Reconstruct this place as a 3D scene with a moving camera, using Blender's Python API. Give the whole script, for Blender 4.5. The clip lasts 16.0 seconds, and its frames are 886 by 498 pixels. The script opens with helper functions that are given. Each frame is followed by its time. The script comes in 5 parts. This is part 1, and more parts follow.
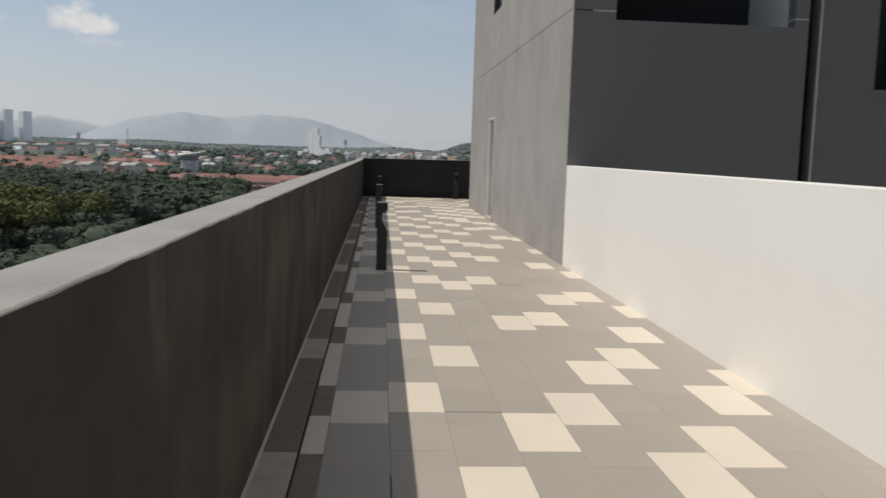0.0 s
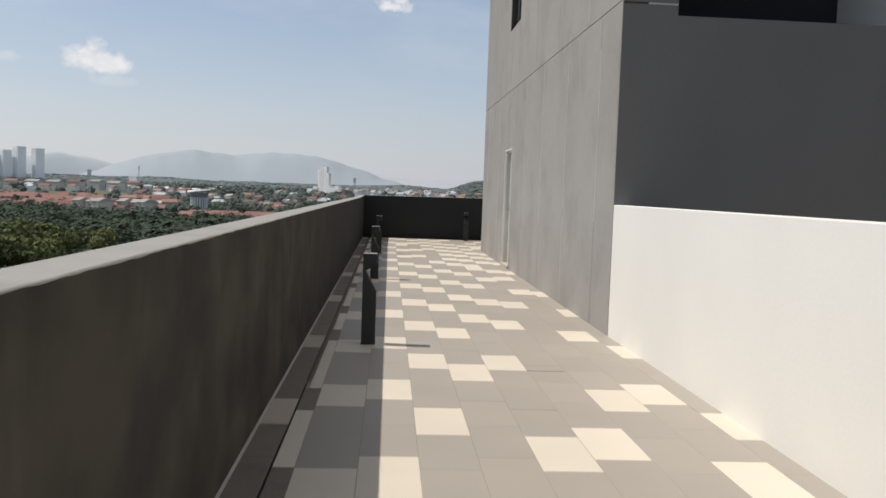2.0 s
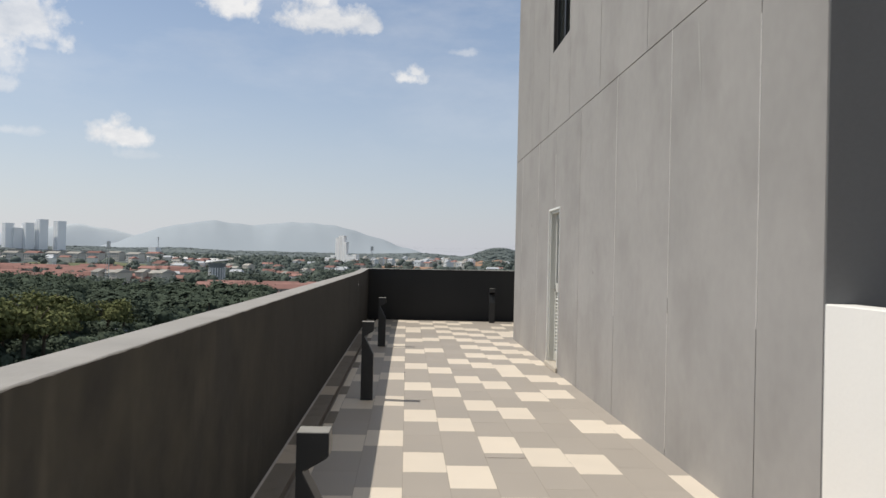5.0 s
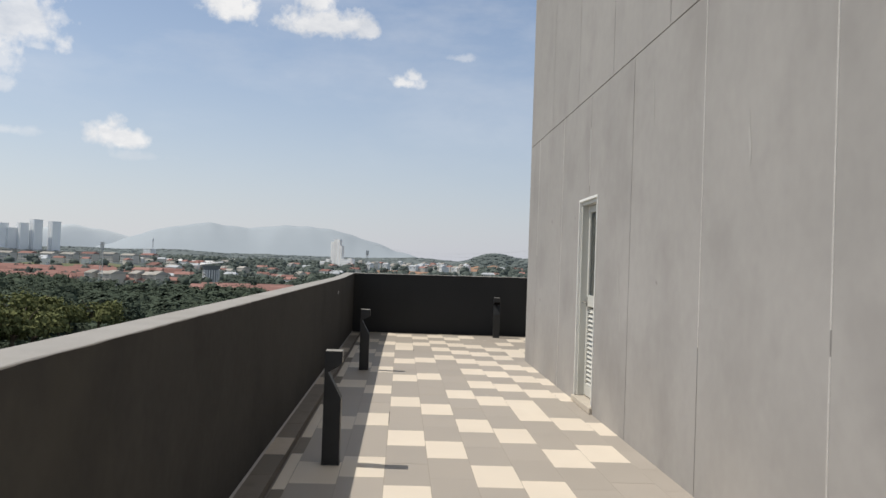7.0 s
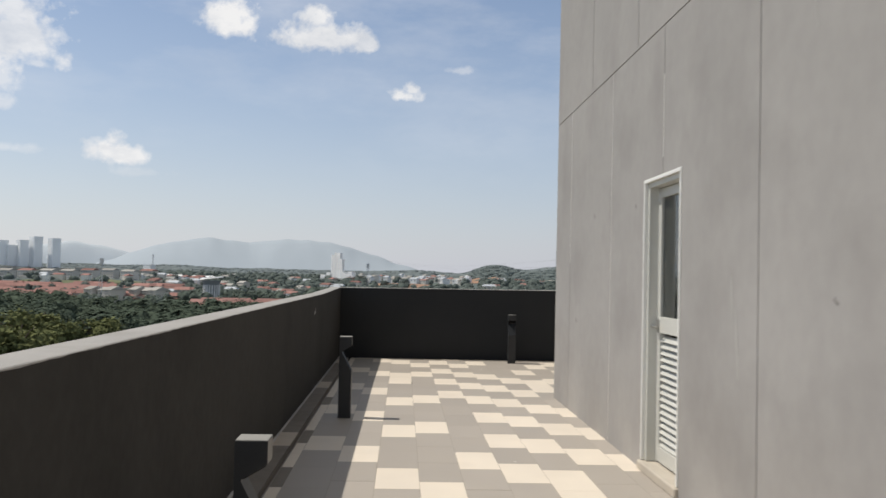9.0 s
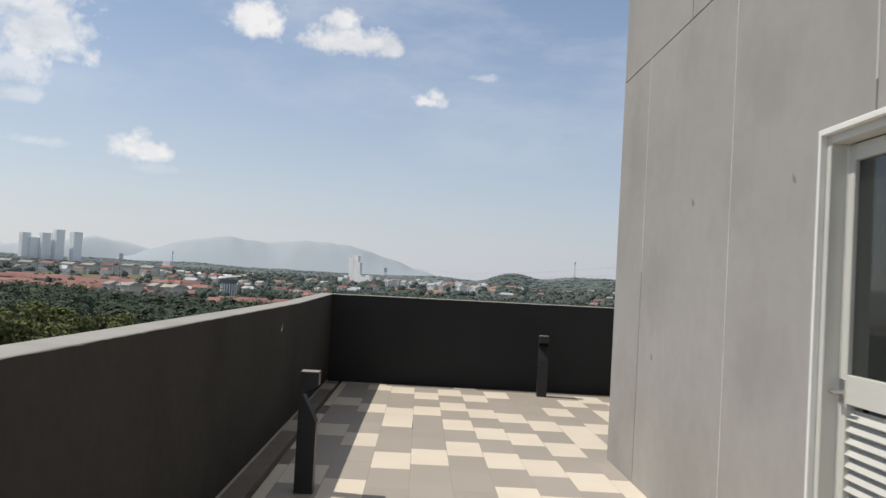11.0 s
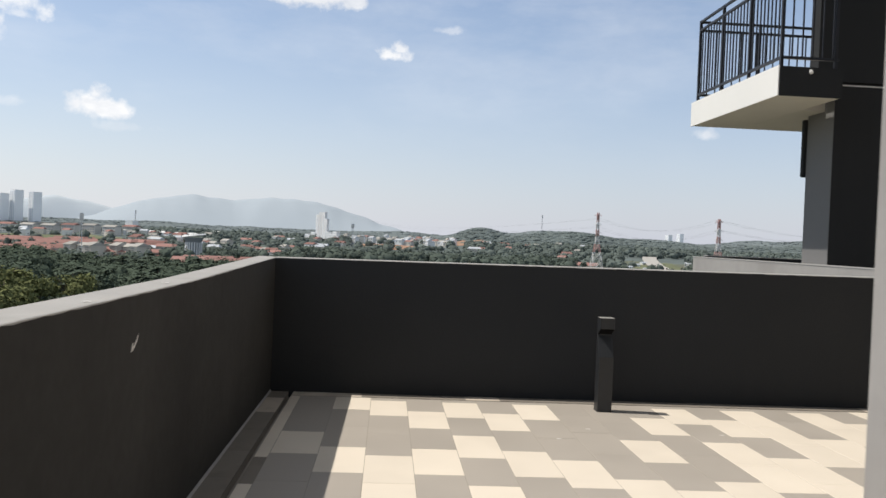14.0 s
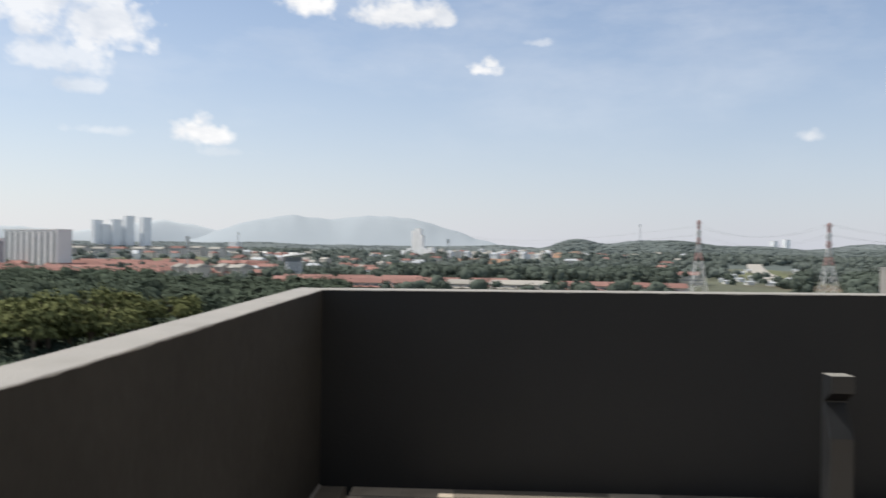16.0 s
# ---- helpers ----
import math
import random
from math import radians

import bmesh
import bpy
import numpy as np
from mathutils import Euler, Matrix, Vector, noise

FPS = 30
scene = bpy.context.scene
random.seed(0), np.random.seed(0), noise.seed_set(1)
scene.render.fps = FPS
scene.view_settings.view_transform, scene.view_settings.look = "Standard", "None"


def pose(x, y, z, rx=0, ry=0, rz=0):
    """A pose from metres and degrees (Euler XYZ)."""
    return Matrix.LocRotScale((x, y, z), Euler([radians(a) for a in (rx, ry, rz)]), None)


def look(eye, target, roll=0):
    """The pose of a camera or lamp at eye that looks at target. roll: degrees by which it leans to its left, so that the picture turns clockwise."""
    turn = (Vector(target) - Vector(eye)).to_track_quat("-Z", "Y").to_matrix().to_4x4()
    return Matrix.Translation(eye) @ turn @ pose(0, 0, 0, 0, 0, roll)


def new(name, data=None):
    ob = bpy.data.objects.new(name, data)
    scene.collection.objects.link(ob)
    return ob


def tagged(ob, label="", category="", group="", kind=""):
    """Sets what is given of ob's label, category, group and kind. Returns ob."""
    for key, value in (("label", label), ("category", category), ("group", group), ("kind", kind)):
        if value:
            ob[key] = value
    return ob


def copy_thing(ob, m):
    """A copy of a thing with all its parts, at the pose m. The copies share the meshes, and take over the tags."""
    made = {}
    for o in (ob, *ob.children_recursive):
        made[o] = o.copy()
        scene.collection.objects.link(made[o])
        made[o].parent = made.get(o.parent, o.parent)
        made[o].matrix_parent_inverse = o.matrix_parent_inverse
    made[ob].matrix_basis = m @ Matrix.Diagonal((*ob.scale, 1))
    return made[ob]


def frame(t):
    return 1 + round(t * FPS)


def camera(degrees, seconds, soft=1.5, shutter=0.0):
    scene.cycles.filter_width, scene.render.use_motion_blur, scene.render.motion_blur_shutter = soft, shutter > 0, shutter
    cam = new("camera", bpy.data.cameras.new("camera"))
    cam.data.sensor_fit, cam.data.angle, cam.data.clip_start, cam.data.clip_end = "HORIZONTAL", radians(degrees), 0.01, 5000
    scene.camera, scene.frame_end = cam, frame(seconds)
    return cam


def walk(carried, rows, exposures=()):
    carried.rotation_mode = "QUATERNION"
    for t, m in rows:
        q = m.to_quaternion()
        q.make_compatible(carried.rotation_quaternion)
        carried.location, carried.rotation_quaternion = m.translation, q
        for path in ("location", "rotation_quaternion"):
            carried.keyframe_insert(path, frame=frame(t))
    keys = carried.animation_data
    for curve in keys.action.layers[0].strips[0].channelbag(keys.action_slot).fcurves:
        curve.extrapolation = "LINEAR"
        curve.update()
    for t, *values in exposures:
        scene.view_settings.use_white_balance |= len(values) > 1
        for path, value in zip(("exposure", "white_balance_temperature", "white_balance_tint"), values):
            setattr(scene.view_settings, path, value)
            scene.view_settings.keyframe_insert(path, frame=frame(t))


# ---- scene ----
cam = camera(54.2, 16.0, shutter=0.4)
PATH = [
    (0, (0.517, -27.264, 1.381), (0.666, -25.282, 1.163), 1.8),
    (0.5, (0.528, -26.710, 1.337), (0.559, -24.720, 1.131), 3.4),
    (1, (0.592, -26.039, 1.326), (0.588, -24.046, 1.158), 4.0),
    (1.5, (0.629, -25.318, 1.327), (0.649, -23.323, 1.176), 3.4),
    (2, (0.707, -24.645, 1.355), (0.834, -22.653, 1.223), 2.0),
    (2.5, (0.715, -23.892, 1.376), (0.839, -21.898, 1.301), 0.8),
    (3, (0.722, -23.211, 1.393), (0.8, -21.213, 1.36), 0.2),
    (3.5, (0.742, -22.49, 1.408), (0.761, -20.49, 1.397), 0.3),
    (4, (0.779, -21.794, 1.448), (0.82, -19.794, 1.444), 0.5),
    (4.2, (0.812, -21.502, 1.469), (0.878, -19.503, 1.473), 0.2),
    (6.3, (0.923, -18.663, 1.436), (1.005, -16.665, 1.48), 2.7),
    (6.5, (0.928, -18.385, 1.443), (1.013, -16.387, 1.493), 2.6),
    (7, (0.969, -17.636, 1.434), (1.061, -15.639, 1.468), 2.0),
    (7.5, (1.032, -16.957, 1.438), (1.138, -14.96, 1.487), 2.6),
    (8, (1.054, -16.252, 1.449), (1.183, -14.257, 1.523), 2.5),
    (8.5, (1.083, -15.542, 1.438), (1.229, -13.549, 1.517), 2.0),
    (9, (1.056, -14.777, 1.418), (1.146, -12.78, 1.48), 1.3),
    (9.2, (1.073, -14.528, 1.438), (1.133, -12.529, 1.488), 1.0),
    (11.3, (1.201, -11.511, 1.438), (1.254, -9.513, 1.515), 3.5),
    (11.5, (1.162, -11.235, 1.436), (1.234, -9.238, 1.506), 3.2),
    (12, (1.115, -10.507, 1.464), (1.215, -8.512, 1.555), 3.4),
    (12.5, (1.064, -9.802, 1.471), (1.213, -7.812, 1.597), 3.6),
    (13, (1.036, -9.07, 1.447), (1.162, -7.076, 1.551), 2.7),
    (13.5, (1.029, -8.395, 1.417), (1.168, -6.4, 1.421), 1.9),
    (14, (0.988, -7.745, 1.416), (1.115, -5.749, 1.391), 2.4),
    (14.5, (0.99, -7.097, 1.424), (1.135, -5.102, 1.392), 1.0),
    (15, (0.994, -6.436, 1.425), (1.149, -4.442, 1.397), 0.9),
    (15.5, (1.001, -5.772, 1.429), (1.119, -3.776, 1.406), 2.1),
    (16, (0.97, -5.193, 1.437), (0.876, -3.195, 1.438), 0.8),
]
EXPOSURES = [(0, -0.18, 6430, 10), (0.7, -0.08, 6430, 10), (1.5, 0.04, 6420, 10), (3.5, 0.05, 6420, 10), (8, 0.10, 6420, 10), (9, 0.10, 6420, 10), (12.5, 0.08, 6370, 10), (13.0, 0.13, 6350, 10), (13.8, 0.29, 6350, 10), (14.5, 0.33, 6400, 10), (16, 0.31, 6430, 10)]
walk(cam, [(t, look(eye, target, roll)) for t, eye, target, roll in PATH], EXPOSURES)


# ---- world, sun, exposure ----
SUN_DIR = Vector((-0.525, 0.07, 0.86)).normalized()
sun_data = bpy.data.lights.new("sun", "SUN")
sun_data.energy, sun_data.angle, sun_data.color = 3.25, radians(0.53), (1.0, 0.93, 0.82)
sun = new("sun", sun_data)
sun.matrix_world = look(SUN_DIR * 60, (0, 0, 0))
scene.view_settings.exposure = 0.0

# clouds: bearing (degrees right of +y), height above the horizon, half width, half height, density
CLOUDS = [
    (-28.5, 14.6, 5.0, 3.8, 0.8), (-24.6, 13.4, 3.6, 3.2, 0.8), (-27.0, 11.0, 3.5, 1.4, 0.6), (-11.7, 15.9, 2.0, 1.9, 1.0), (-12.0, 17.6, 1.5, 1.2, 0.9),
    (-5.7, 15.1, 3.9, 1.3, 1.0), (-6.2, 16.3, 1.5, 1.2, 0.95), (-2.9, 14.9, 1.5, 0.8, 0.9), (-0.3, 11.7, 1.7, 0.7, 0.95), (0.2, 12.1, 0.8, 0.7, 0.9),
    (-19.0, 7.3, 1.6, 1.3, 0.95), (-17.4, 7.0, 1.8, 0.9, 0.95), (-18.6, 7.9, 0.8, 0.8, 0.9), (3.3, 13.4, 1.0, 0.4, 0.4), (-26.0, 9.6, 1.9, 0.7, 0.5), (-23.0, 12.0, 1.0, 0.5, 0.5),
    (-24.5, 7.0, 2.2, 0.5, 0.35), (20.3, 7.2, 1.0, 0.55, 0.6), (-17.0, 6.0, 2.0, 0.45, 0.25), (28.0, 9.0, 3.0, 0.9, 0.5), (-36.0, 14.0, 6.0, 4.0, 1.0),
]
world = bpy.data.worlds.new("sky")
scene.world = world
world.use_nodes = True
wt = world.node_tree
wt.nodes.clear()


def wnode(kind, **props):
    n = wt.nodes.new(kind)
    for k, v in props.items():
        if k == "op":
            n.operation = v
    return n


def wmath(op, a, b=None, clamp=False):
    n = wnode("ShaderNodeMath", op=op)
    n.use_clamp = clamp
    for i, v in enumerate((a, b)):
        if v is None:
            continue
        if isinstance(v, (int, float)):
            n.inputs[i].default_value = v
        else:
            wt.links.new(v, n.inputs[i])
    return n.outputs[0]


coord = wnode("ShaderNodeTexCoord")
split = wnode("ShaderNodeSeparateXYZ")
wt.links.new(coord.outputs["Generated"], split.inputs[0])
bearing = wmath("MULTIPLY", wmath("ARCTAN2", split.outputs[0], split.outputs[1]), 180 / math.pi)
height = wmath("MULTIPLY", wmath("ARCSINE", split.outputs[2]), 180 / math.pi)


def wnoise(scale, detail, stretch=1.0):
    m = wnode("ShaderNodeMapping")
    m.inputs["Scale"].default_value = (1, 1, stretch)
    wt.links.new(coord.outputs["Generated"], m.inputs[0])
    n = wnode("ShaderNodeTexNoise")
    n.inputs["Scale"].default_value, n.inputs["Detail"].default_value = scale, detail
    n.inputs["Roughness"].default_value = 0.6
    wt.links.new(m.outputs[0], n.inputs[0])
    return n.outputs[0]


puff = wmath("SUBTRACT", wnoise(21, 7), 0.5)
fine = wmath("SUBTRACT", wnoise(75, 6), 0.5)
billow = wmath("SUBTRACT", wnoise(48, 5), 0.5)
rough_edge = wmath("ADD", wmath("ADD", wmath("MULTIPLY", puff, 2.6), wmath("MULTIPLY", billow, 1.5)), wmath("MULTIPLY", fine, 1.0))
cover = None
for a, e, wa, we, dens in CLOUDS:
    dx = wmath("DIVIDE", wmath("SUBTRACT", bearing, a), wa)
    dy = wmath("DIVIDE", wmath("SUBTRACT", height, e), we)
    dy = wmath("MAXIMUM", dy, wmath("MULTIPLY", dy, -1.5))
    d = wmath("SQRT", wmath("ADD", wmath("MULTIPLY", dx, dx), wmath("MULTIPLY", dy, dy)))
    inside = wmath("ADD", wmath("SUBTRACT", 1.0, d), wmath("MULTIPLY", rough_edge, 0.8))
    one = wmath("MULTIPLY", wmath("MULTIPLY", inside, 1.7, True), dens)
    cover = one if cover is None else wmath("MAXIMUM", cover, one)
# thin high streaks
streak = wmath("MULTIPLY", wmath("SUBTRACT", wnoise(4.5, 8, 3.0), 0.47), 2.4, True)
streak = wmath("MULTIPLY", streak, wmath("MULTIPLY", wmath("SUBTRACT", height, 4.0), 0.05, True))
cover = wmath("MAXIMUM", cover, wmath("MULTIPLY", streak, 0.8))
# an even grey veil added above the view to set the light in shade
overhead = wmath("MULTIPLY", wmath("SUBTRACT", height, 21.0), 1 / 16.0, True)
overhead = wmath("MULTIPLY", overhead, wmath("ADD", 0.75, wmath("MULTIPLY", wnoise(3.0, 7), 0.4)), True)

sky = wnode("ShaderNodeTexSky")
sky.sky_type, sky.sun_disc = "NISHITA", False
sky.sun_elevation = math.asin(SUN_DIR.z)
sky.sun_rotation = math.atan2(SUN_DIR.x, SUN_DIR.y)
sky.altitude, sky.air_density, sky.dust_density, sky.ozone_density = 60, 1.0, 0.4, 1.8
mix = wnode("ShaderNodeMixRGB")
tone = wnode("ShaderNodeMixRGB")
tone.inputs[1].default_value, tone.inputs[2].default_value = (8.1, 8.0, 7.9, 1), (5.9, 6.1, 6.45, 1)
wt.links.new(wmath("MULTIPLY", wmath("SUBTRACT", wnoise(15, 6, 1.8), 0.44), 4.0, True), tone.inputs[0])
wt.links.new(tone.outputs[0], mix.inputs[2])
haze = wnode("ShaderNodeMixRGB")
sunward = wnode("ShaderNodeMixRGB")
sunward.inputs[1].default_value, sunward.inputs[2].default_value = (4.75, 4.92, 5.6, 1), (6.1, 6.15, 6.5, 1)
wt.links.new(wmath("SUBTRACT", 0.35, wmath("MULTIPLY", bearing, 1 / 45.0), True), sunward.inputs[0])
wt.links.new(sunward.outputs[0], haze.inputs[2])
wt.links.new(sky.outputs[0], haze.inputs[1])
veil = wmath("POWER", 2.718, wmath("MULTIPLY", wmath("ABSOLUTE", height), -1 / 11.0))
wt.links.new(wmath("MULTIPLY", veil, 0.92), haze.inputs[0])
wt.links.new(haze.outputs[0], mix.inputs[1])
wt.links.new(cover, mix.inputs[0])
back = wnode("ShaderNodeBackground")
back.inputs["Strength"].default_value = 0.102
high = wnode("ShaderNodeMixRGB")
high.inputs[2].default_value = (2.75, 2.85, 2.95, 1)
wt.links.new(overhead, high.inputs[0])
wt.links.new(mix.outputs[0], high.inputs[1])
wt.links.new(high.outputs[0], back.inputs["Color"])
out = wnode("ShaderNodeOutputWorld")
wt.links.new(back.outputs[0], out.inputs["Surface"])


# ---- materials ----
def material(name, color, rough=0.7, vary=0.12, scale=3.0, fine_scale=60.0, bump=0.15, metal=0.0, per_piece=0.0, island=0.0,
             streaks=0.0, streak_color=(0.05, 0.045, 0.04), stretch=(1, 1, 1), spec=0.4, dirt=0.0, dirt_color=(0.2, 0.17, 0.13), dirt_scale=1.2, lighter=None):
    """A painted, mineral or metal surface with variation at two scales, optional stains and running streaks."""
    m = bpy.data.materials.new(name)
    m.use_nodes = True
    t = m.node_tree
    bsdf = t.nodes["Principled BSDF"]
    bsdf.inputs["Roughness"].default_value, bsdf.inputs["Metallic"].default_value = rough, metal
    bsdf.inputs["Specular IOR Level"].default_value = spec
    geo = t.nodes.new("ShaderNodeNewGeometry")

    def noise_of(s, detail, stretched=(1, 1, 1)):
        mp = t.nodes.new("ShaderNodeMapping")
        mp.inputs["Scale"].default_value = stretched
        t.links.new(geo.outputs["Position"], mp.inputs[0])
        n = t.nodes.new("ShaderNodeTexNoise")
        n.inputs["Scale"].default_value, n.inputs["Detail"].default_value = s, detail
        t.links.new(mp.outputs[0], n.inputs[0])
        return n.outputs[0]

    def calc(op, a, b, clamp=False):
        n = t.nodes.new("ShaderNodeMath")
        n.operation, n.use_clamp = op, clamp
        for i, v in enumerate((a, b)):
            if isinstance(v, (int, float)):
                n.inputs[i].default_value = v
            else:
                t.links.new(v, n.inputs[i])
        return n.outputs[0]

    def blend(fac, a, b, mode="MIX"):
        n = t.nodes.new("ShaderNodeMixRGB")
        n.blend_type = mode
        for i, v in enumerate((fac, a, b)):
            if isinstance(v, (int, float)):
                n.inputs[i].default_value = v
            elif isinstance(v, tuple):
                n.inputs[i].default_value = (*v, 1)
            else:
                t.links.new(v, n.inputs[i])
        return n.outputs[0]

    big, small = noise_of(scale, 5, stretch), noise_of(fine_scale, 4, stretch)
    amount = calc("ADD", calc("MULTIPLY", calc("SUBTRACT", big, 0.5), vary * 2.4), calc("MULTIPLY", calc("SUBTRACT", small, 0.5), vary * 1.2))
    if per_piece:
        info = t.nodes.new("ShaderNodeObjectInfo")
        amount = calc("ADD", amount, calc("MULTIPLY", calc("SUBTRACT", info.outputs["Random"], 0.5), per_piece))
    if island:
        amount = calc("ADD", amount, calc("MULTIPLY", calc("SUBTRACT", geo.outputs["Random Per Island"], 0.5), island))
    gain = calc("ADD", amount, 1.0)
    comb = t.nodes.new("ShaderNodeCombineXYZ")
    for i in range(3):
        t.links.new(gain, comb.inputs[i])
    col = blend(1.0, color, comb.outputs[0], "MULTIPLY")
    if streaks:
        run = calc("MULTIPLY", calc("SUBTRACT", noise_of(1.0, 7, (2.6, 2.6, 0.5)), 0.47), 4.0, True)
        run = calc("MULTIPLY", run, calc("MULTIPLY", calc("SUBTRACT", noise_of(1.3, 5), 0.32), 3.0, True))
        col = blend(calc("MULTIPLY", run, streaks, True), col, streak_color)
    if lighter:
        # a lighter stretch ramped along y, with soft patches and run marks
        parts = t.nodes.new("ShaderNodeSeparateXYZ")
        t.links.new(geo.outputs["Position"], parts.inputs[0])
        far = calc("MULTIPLY", calc("SUBTRACT", lighter[0], parts.outputs[1]), 1 / lighter[1], True)
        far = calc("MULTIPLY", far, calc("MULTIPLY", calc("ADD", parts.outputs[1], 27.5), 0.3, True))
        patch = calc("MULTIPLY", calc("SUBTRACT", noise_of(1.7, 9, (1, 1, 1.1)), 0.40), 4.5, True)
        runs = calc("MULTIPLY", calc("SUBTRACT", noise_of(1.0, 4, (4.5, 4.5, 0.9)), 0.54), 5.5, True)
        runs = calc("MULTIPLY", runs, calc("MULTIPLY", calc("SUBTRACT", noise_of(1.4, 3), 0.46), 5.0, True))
        col = blend(calc("MULTIPLY", far, calc("ADD", calc("MULTIPLY", patch, 0.9), 0.05), True), col, lighter[2])
        col = blend(calc("MULTIPLY", calc("MULTIPLY", runs, far), 0.5, True), col, lighter[3])
    if dirt:
        spots = calc("MULTIPLY", calc("SUBTRACT", noise_of(dirt_scale, 8), 0.52), 5.0, True)
        col = blend(calc("MULTIPLY", spots, dirt, True), col, dirt_color)
    t.links.new(col, bsdf.inputs["Base Color"])
    rr = calc("ADD", calc("MULTIPLY", calc("SUBTRACT", big, 0.5), 0.25), rough)
    t.links.new(rr, bsdf.inputs["Roughness"])
    if bump:
        b = t.nodes.new("ShaderNodeBump")
        b.inputs["Strength"].default_value, b.inputs["Distance"].default_value = bump, 0.01
        t.links.new(small, b.inputs["Height"])
        t.links.new(b.outputs[0], bsdf.inputs["Normal"])
    return m


M_PALE = material("pale_tile", (0.77, 0.69, 0.585), 0.55, 0.05, 2.5, 90, 0.05, per_piece=0.07, dirt=0.10, dirt_scale=2.0, dirt_color=(0.42, 0.36, 0.29))
M_GREY = material("grey_tile", (0.412, 0.372, 0.328), 0.55, 0.06, 2.5, 90, 0.05, per_piece=0.07, dirt=0.10, dirt_scale=2.0, dirt_color=(0.40, 0.36, 0.31))
# darker tile pair for the edge strips and the drain column's greys
M_PALE_DARKER = material("darker_pale_tile", (0.57, 0.50, 0.42), 0.7, 0.10, 4, 60, 0.08, per_piece=0.10, dirt=0.35, dirt_scale=5.0, dirt_color=(0.30, 0.26, 0.215), spec=0.2)
M_GREY_DARKER = material("darker_grey_tile", (0.245, 0.218, 0.188), 0.75, 0.12, 4, 60, 0.10, per_piece=0.12, dirt=0.4, dirt_scale=5.0, dirt_color=(0.155, 0.137, 0.118), spec=0.2)
M_PALE_REST = material("pale_tile_rest", (0.77, 0.69, 0.585), 0.55, 0.05, 2.5, 90, 0.05, island=0.07)
M_GREY_REST = material("grey_tile_rest", (0.412, 0.372, 0.328), 0.55, 0.06, 2.5, 90, 0.05, island=0.07)
M_BED = material("mortar_bed", (0.35, 0.312, 0.27), 0.9, 0.15, 5, 80, 0.3)
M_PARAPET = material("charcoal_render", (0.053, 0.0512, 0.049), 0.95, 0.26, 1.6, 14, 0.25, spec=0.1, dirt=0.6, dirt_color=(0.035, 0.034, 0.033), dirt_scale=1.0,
                     lighter=(-13.5, 4.5, (0.092, 0.085, 0.070), (0.19, 0.172, 0.14)))
M_DARK = material("charcoal_paint_and_shade", (0.0350, 0.0365, 0.0388), 0.9, 0.12, 1.2, 60, 0.15, spec=0.12, streaks=0.15, streak_color=(0.06, 0.06, 0.06))
M_COPING = material("grey_cement_coping", (0.37, 0.36, 0.35), 0.85, 0.14, 4, 70, 0.3, dirt=0.35, dirt_color=(0.24, 0.23, 0.21), dirt_scale=2.5)
M_PANEL = material("grey_skim_coat", (0.350, 0.337, 0.325), 0.85, 0.13, 1.1, 9, 0.04, per_piece=0.06, streaks=0.10, streak_color=(0.25, 0.238, 0.228), dirt=0.5, dirt_color=(0.25, 0.237, 0.227), dirt_scale=1.3)
M_JOINT = material("dark_joint", (0.075, 0.07, 0.067), 0.9, 0.2, 6, 60, 0.2)
M_SEAL = material("white_sealant", (0.72, 0.70, 0.67), 0.6, 0.08, 6, 60, 0.1)
M_WHITE = material("white_wall_paint", (0.86, 0.845, 0.81), 0.7, 0.035, 0.8, 40, 0.1, streaks=0.05, streak_color=(0.6, 0.58, 0.54), dirt=0.05, dirt_color=(0.62, 0.6, 0.56))
M_WALLGREY = material("dark_grey_wall_paint", (0.185, 0.187, 0.19), 0.75, 0.10, 0.9, 50, 0.12, streaks=0.2, streak_color=(0.12, 0.12, 0.12))
M_BOLLARD = material("black_powder_coat", (0.021, 0.023, 0.026), 0.42, 0.12, 6, 120, 0.03, spec=0.5, dirt=0.15, dirt_color=(0.038, 0.038, 0.038), dirt_scale=5)
M_CAP_LIT = material("sunlit_dusty_cap", (0.30, 0.295, 0.28), 0.8, 0.15, 12, 90, 0.1)
# lens is near-black and matte to hold the shade of the notch
M_LENS = material("notch_shade_lens", (0.005, 0.005, 0.006), 0.8, 0.05, 6, 60, 0.0, spec=0.05)
M_ALU = material("pale_aluminium", (0.60, 0.60, 0.56), 0.45, 0.06, 4, 80, 0.03, spec=0.5)
M_TRIM = material("white_frame_edge", (0.80, 0.80, 0.77), 0.5, 0.04, 4, 80, 0.03)
M_STEEL = material("brushed_steel", (0.55, 0.54, 0.52), 0.3, 0.08, 10, 120, 0.02, metal=1.0)
M_SCUFF = material("scuff_grey", (0.24, 0.23, 0.22), 0.9, 0.2, 20, 90, 0.1)
M_KERB = material("beige_cement", (0.52, 0.47, 0.40), 0.85, 0.12, 5, 70, 0.3)
M_RAIL = material("black_railing_paint", (0.025, 0.027, 0.035), 0.5, 0.1, 5, 80, 0.03)
M_FRAME = material("black_window_frame", (0.02, 0.02, 0.022), 0.5, 0.1, 5, 80, 0.03)
M_SOFFIT = material("cream_soffit", (0.62, 0.59, 0.52), 0.8, 0.06, 2, 40, 0.1)
M_INSIDE = material("dim_interior_plaster", (0.45, 0.43, 0.40), 0.8, 0.06, 2, 40, 0.1)


